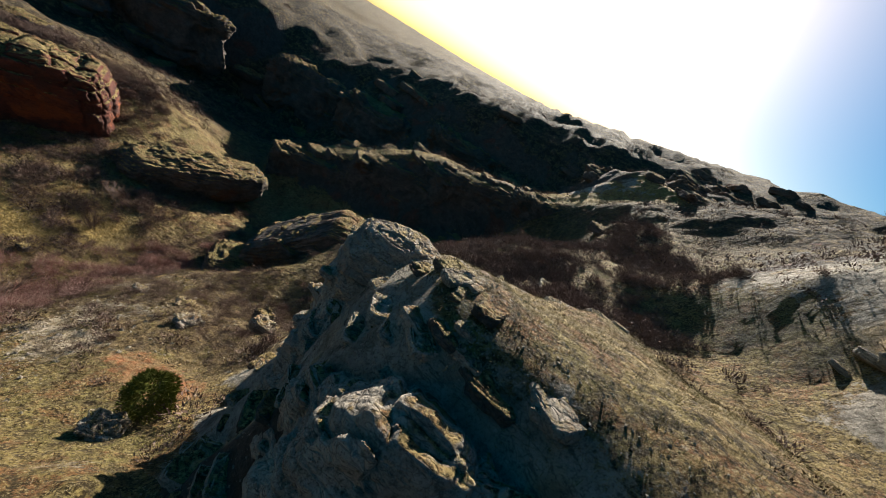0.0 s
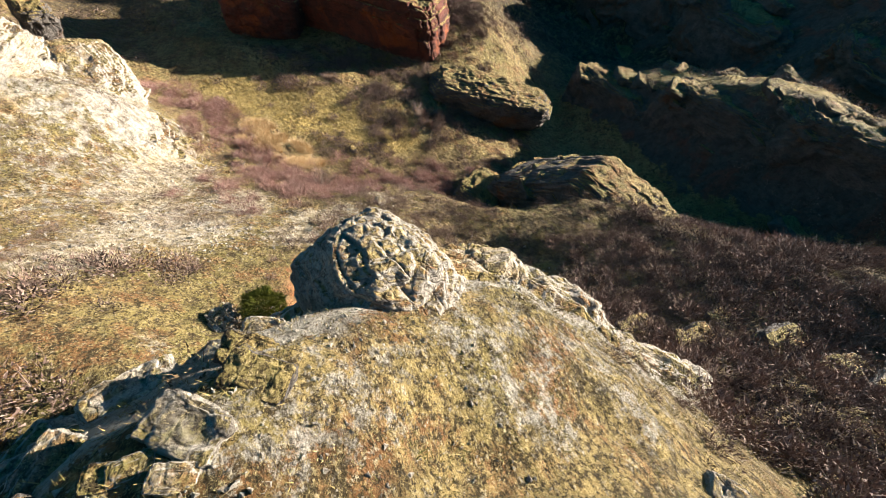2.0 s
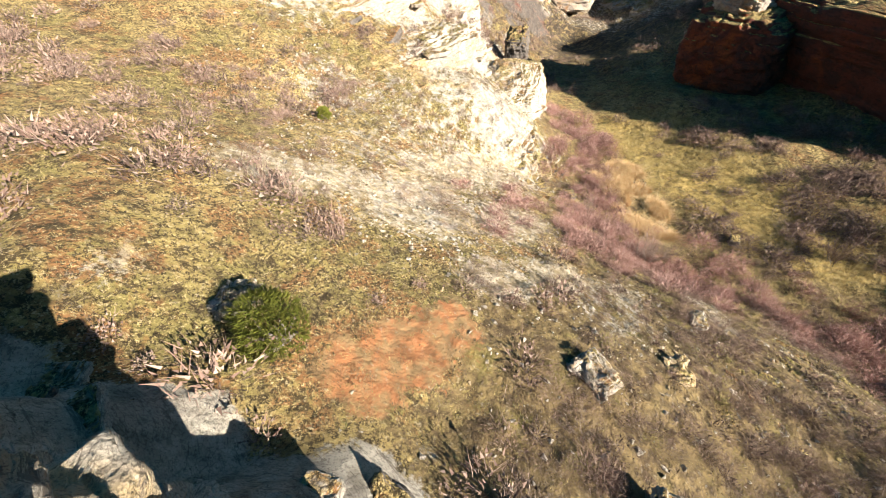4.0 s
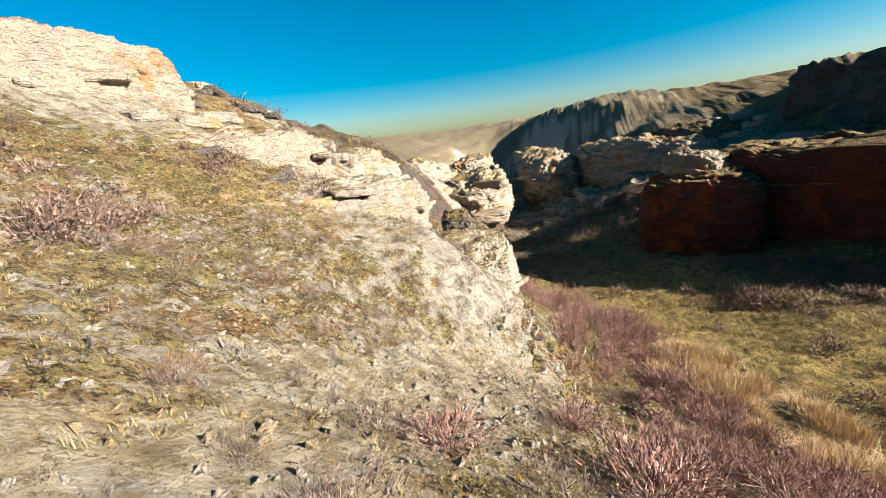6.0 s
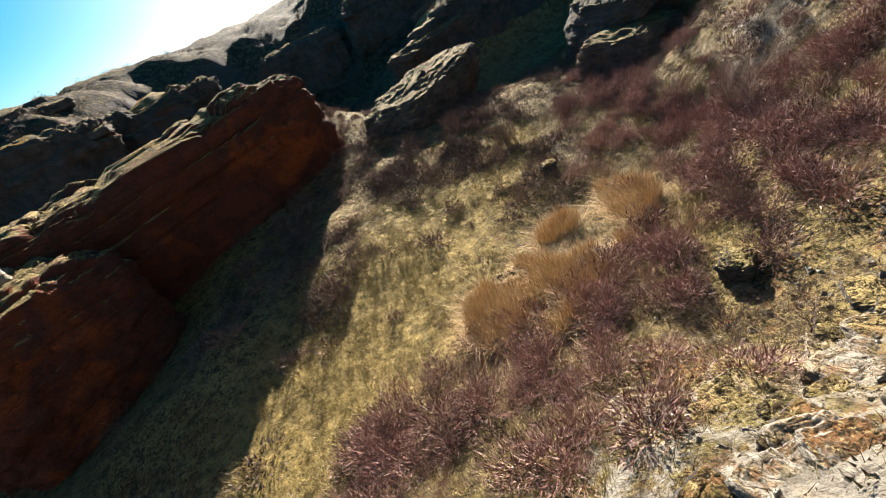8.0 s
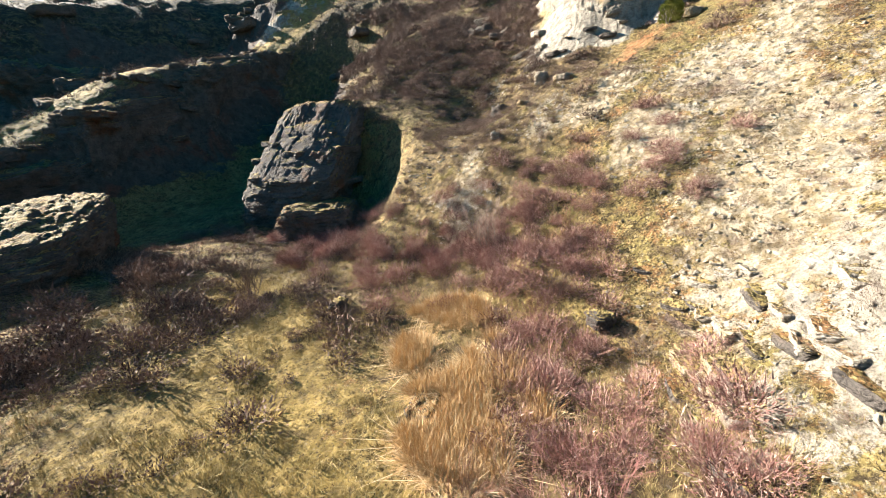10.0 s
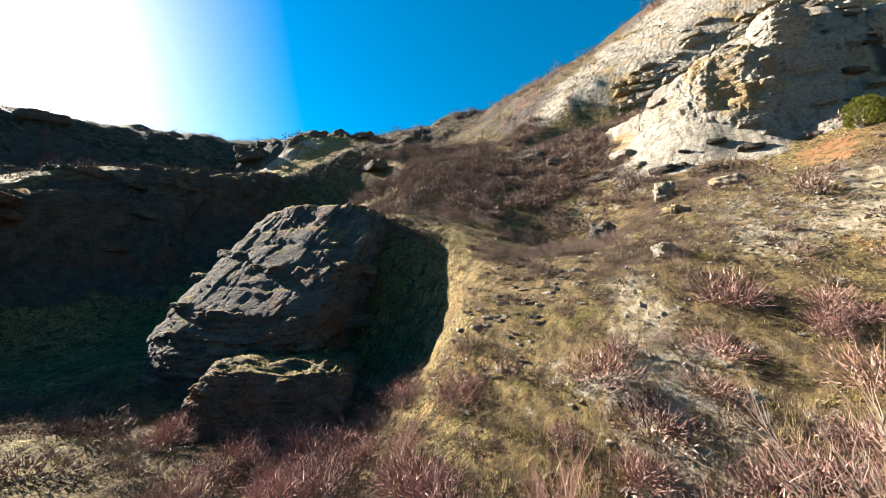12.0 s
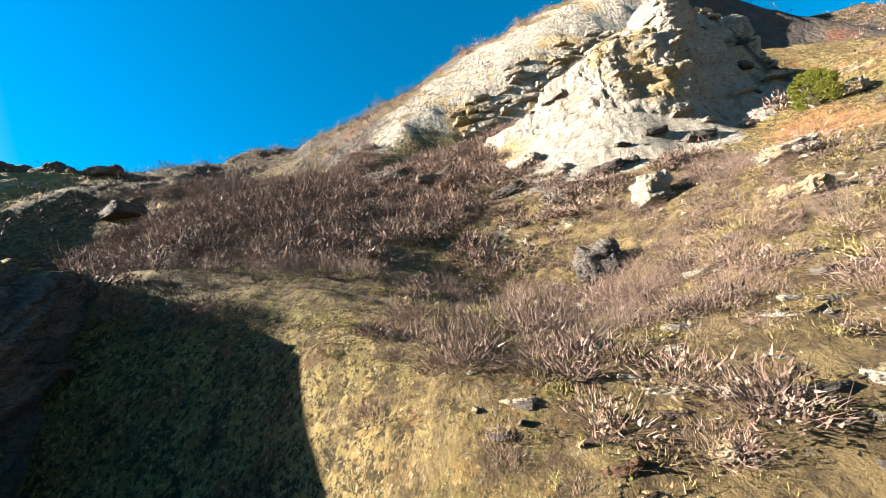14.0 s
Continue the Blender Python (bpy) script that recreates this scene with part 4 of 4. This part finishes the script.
turf = scatter(46000, -66, 30, -34, 62, turf_chance, 12)
meadow = scatter(9000, -48, -16, -4, 30, lambda x, y: (near_line(x, y, [(-44, 4), (-38, 12), (-30, 20), (-26, 10), (-34, 4)], 9) > 0.1) * 0.6 * (fractal(x, y, 3, 2, 8) > -0.2), 16)
blades("meadow_grass", meadow, 9, 0.34, 0.009, 0.8, STRAW, "long bleached winter grass on the gully floor", "grass", 17)
crown_turf = scatter(17000, 5, 26, -16, 16, lambda x, y: (steepness(x, y) < 1.0) * (0.35 + 0.65 * (fractal(x, y, 1.2, 2, 4) > -0.1)), 18)
blades("brink_turf", crown_turf, 10, 0.085, 0.0035, 1.0, STRAW, "matted straw-coloured turf on the cliff top", "grass", 19)
blades("turf_tufts", turf[:26000], 9, 0.13, 0.007, 0.8, STRAW, "tufts of straw-coloured winter grass", "grass", 13)
blades("turf_tufts_green", turf[26000:], 9, 0.10, 0.008, 0.9, OLIVE, "low tufts of olive winter turf", "grass", 14)


def dwarf_chance(x, y):
    c = np.maximum(near_line(x, y, SLOPE + SLOPE_2, 14), 0.5 * near_line(x, y, TERRACE + SOUTH + BANK, 14))
    c = np.maximum(c, 0.85 * near_line(x, y, MEADOW, 16))
    c = np.maximum(c, 0.5 * near_line(x, y, [(16, 0), (22, 10), (16, -10)], 9))
    c = np.maximum(c, 0.5 * near_line(x, y, LEDGE_LOW, 14))
    return np.clip(c + 0.06, 0, 1) * (0.3 + 0.7 * (fractal(x, y, 4, 2, 91) > 0)) * (steepness(x, y) < 1.4) * (1 - near_line(x, y, FIN_TOP[:3], 4))


p = scatter(7000, -66, 34, -36, 64, dwarf_chance, 21)
fuzz("dwarf_scrub", [(x, y, 0.15 + 0.48 * random.Random(int(x * 59 + y * 73)).random() ** 1.6) for x, y in p], 70, 0.015, SCRUB, "low brown cushions of dwarf scrub", 22, 0.6)


# ---- stones ----
def stone_mesh(name, seed, k=7, flat=0.6, material=PALE):
    return outcrop_mesh(name, size=(1.0, 0.8, flat), k=k, power=0.55, rough=0.14, grain=0.5, joint=(0.4, 0.35, 0.22), seed=float(seed), material=material)


NAMED = [(-0.1, -1.7, 1.5, 20, 0.5, "white limestone boulder beside the juniper"), (-27.4, 1.2, 1.1, 40, 0.7, "grey boulder beside a dark crevice in the gully bank"),
         (-1.6, 10.8, 1.5, 0, 0.9, "white boulder among the scrub below the cliff"), (-3.4, 14.6, 1.6, 70, 0.9, "grey boulder among the scrub"),
         (-7.7, 10.8, 1.2, 30, 0.3, "flat white stone lying on the slope"), (-5, 8, 1.6, 60, 0.35, "pale split block lying on the slope"),
         (-12.4, 11.7, 1.0, 10, 0.6, "pale stone on the slope"), (-28.8, 15.2, 1.0, 0, 0.7, "grey stone in the meadow grass"),
         (-33.5, 6.5, 1.6, 15, 0.35, "flat grey rock in the straw grass")]
for i, (x, y, size, a, flat, label) in enumerate(NAMED):
    ob = new("boulder", stone_mesh("boulder", 40 + i, 20, flat, GREY if "grey" in label else PALE))
    tagged(put(ob, x, y, size, a, 0.15 * size), label, "boulder")

ledge_models = [outcrop_mesh("rock_ledge", size=(2.6, 1.6, 0.7), k=24, power=0.5, rough=0.12, grain=0.8, joint=(0.6, 0.5, 0.18), seed=60.0 + i, material=(PALE, GREY)[i % 2]) for i in range(6)]


def ledges(line, count, wide, lo, hi, label, group, seed, sink=0.35, kinds=(0, 1, 2, 3, 4, 5), name="rock_ledge", joined=False):
    rng = random.Random(seed)
    pts = along(line, 0.5)
    verts, faces = [], []
    for i in range(count):
        x, y, _ = rng.choice(pts)
        x, y = x + rng.gauss(0, wide), y + rng.gauss(0, wide)
        e = 1.0
        g = lie(np.array([x, x + e, x]), np.array([y, y, y + e]))
        down = math.degrees(math.atan2(g[2] - g[0], g[1] - g[0]))
        model = ledge_models[rng.choice(kinds)]
        s = rng.uniform(lo, hi)
        at = pose(x, y, float(ground_z(x, y)[0]) - sink * s, rng.gauss(0, 6), rng.gauss(0, 6), down + 90 + rng.gauss(0, 14)) @ Matrix.Scale(s, 4)
        if joined:
            first = len(verts)
            verts += [tuple(at @ v.co) for v in model.vertices]
            faces += [tuple(first + k for k in f.vertices) for f in model.polygons]
        else:
            ob = new(name, model)
            ob.matrix_basis = at
            tagged(ob, label, "rock", group)
    if joined:
        tagged(mesh_object(name, verts, faces, PALE), label, "rocks", kind="stuff")


ledges(FIN_RIM[1:], 34, 0.5, 0.2, 0.5, "broken pale limestone ledge along the cliff brink", "brink ledges", 1)
ledges([(6.7, -0.4, 0), (7.9, -1, 0), (7.6, -3, 0)], 16, 0.45, 0.15, 0.4, "small pale rock rib in the turf", "turf ribs", 2)
ledges([(12.6, 5.8, 0), (15, 7.5, 0), (17, 12, 0)], 16, 0.9, 0.2, 0.5, "dark notched rock outcrop on the turf", "turf outcrops", 3)
ledges([(-15.5, 18.5, 0), (-12, 17, 0)], 80, 1.5, 0.08, 0.24, "layered rock ledge on the scrub slope", "slope ledges", 4, 0.52)
ledges([(-11.2, 15.7, 0), (-9, 13, 0)], 30, 1.1, 0.08, 0.25, "grey rock breaking through the turf", "slope ledges", 5, 0.5)
ledges([(-30, -30, 0), (-44, -33, 0), (-52, -29, 0), (-40, -22, 0), (-30, -22, 0)], 60, 3.6, 0.5, 1.3, "layered pale limestone ledge on the south slope", "south ledges", 6, 0.45)
ledges([(-29, -3, 0), (-32, -2.2, 0), (-26, -2.5, 0), (-31, -4.5, 0)], 46, 1.2, 0.15, 0.6, "flat pale ledge at the gully bank", "bank ledges", 7, 0.42)
ledges(FIN_FOOT[2:], 34, 0.8, 0.25, 0.7, "fallen pale block at the foot of the cliff", "cliff foot blocks", 9, name="fallen_block")
ledges([(-30, 72, 0), (-12, 78, 0), (13, 84, 0), (30, 92, 0), (60, 108, 0), (40, 78, 0), (30, 62, 0)], 60, 7.0, 1.2, 3.4, "dark weathered rock rib on the far ridge", "ridge ribs", 10, 0.4, (1, 3, 5), "rock_rib")
ledges([(-90, 60, 0), (-100, 80, 0), (-80, 108, 0), (-50, 108, 0), (-20, 104, 0)], 40, 8.0, 1.5, 4.0, "dark weathered rock rib on the far hillside", "hill ribs", 11, 0.4, (1, 3, 5), "rock_rib")
ledges([(-105, 36, 0), (-125, 12, 0), (-135, -20, 0), (-160, 10, 0), (-150, 44, 0), (-120, -46, 0)], 110, 9.0, 1.5, 4.5, "pale broken ledge on the far valley side", "valley ledges", 15, 0.4, (0, 2, 4), "valley_ledges", True)
ledges(SCARP_TOP, 30, 1.6, 0.7, 1.8, "dark rock step along the scarp's edge", "scarp steps", 12, 0.4, (1, 3, 5), "rock_step")
ledges([(30.4, 14, 0), (30.6, 6, 0), (31, -4, 0), (31.5, -12, 0)], 110, 0.9, 0.4, 1.2, "pale weathered ledge on the cliff above the brink", "upper ledges", 14, 0.45, (0, 2, 4), "upper_ledges", True)
ledges(LEDGE_LOW[:2], 12, 1.6, 0.6, 1.4, "pale crag on the ridge", "ridge crags", 8)


def gravel(name, spots, lo, hi, material, label, seed):
    """Loose angular stones, each a squat eight-sided lump, joined."""
    rng = np.random.default_rng(seed)
    n = len(spots)
    shape = np.array([(1, 0, 0), (0, 1, 0), (-1, 0, 0), (0, -1, 0), (0, 0, 0.75), (0, 0, -0.6)], float)
    tris = np.array([(0, 1, 4), (1, 2, 4), (2, 3, 4), (3, 0, 4), (1, 0, 5), (2, 1, 5), (3, 2, 5), (0, 3, 5)])
    s = lo + (hi - lo) * rng.random(n) ** 2.5
    a = rng.uniform(0, 2 * np.pi, n)
    v = shape[None] * rng.uniform(0.45, 1.2, (n, 6, 1)) + rng.normal(0, 0.26, (n, 6, 3))
    c, q = np.cos(a)[:, None], np.sin(a)[:, None]
    v = np.stack([v[..., 0] * c - v[..., 1] * q, v[..., 0] * q + v[..., 1] * c, v[..., 2]], -1) * s[:, None, None]
    z = ground_z(spots[:, 0], spots[:, 1])
    v += np.stack([spots[:, 0], spots[:, 1], z + 0.1 * s], -1)[:, None]
    f = (tris[None] + 6 * np.arange(n)[:, None, None]).reshape(-1, 3)
    ob = mesh_object(name, v.reshape(-1, 3).tolist(), f.tolist(), material, False)
    return tagged(ob, label, "stones", kind="stuff")


brink = scatter(12000, 2, 16, -12, 16, lambda x, y: np.maximum(near_line(x, y, FIN_RIM, 3.2), 0.5 * near_line(x, y, [(6.7, -0.4), (8, -1), (8, 3)], 2.5)), 31)
gravel("brink_gravel", brink, 0.012, 0.06, PALE, "broken pale stones along the cliff brink", 32)
scree = scatter(9000, -46, 2, -26, 22, lambda x, y: np.clip(blob(x, y, CHALK) + 0.5 * blob(x, y, STONY) + 0.25 * near_line(x, y, SLOPE + SLOPE_2, 8), 0, 1), 33)
gravel("scree", scree, 0.03, 0.16, PALE, "pale scree on the bank and slope", 34)
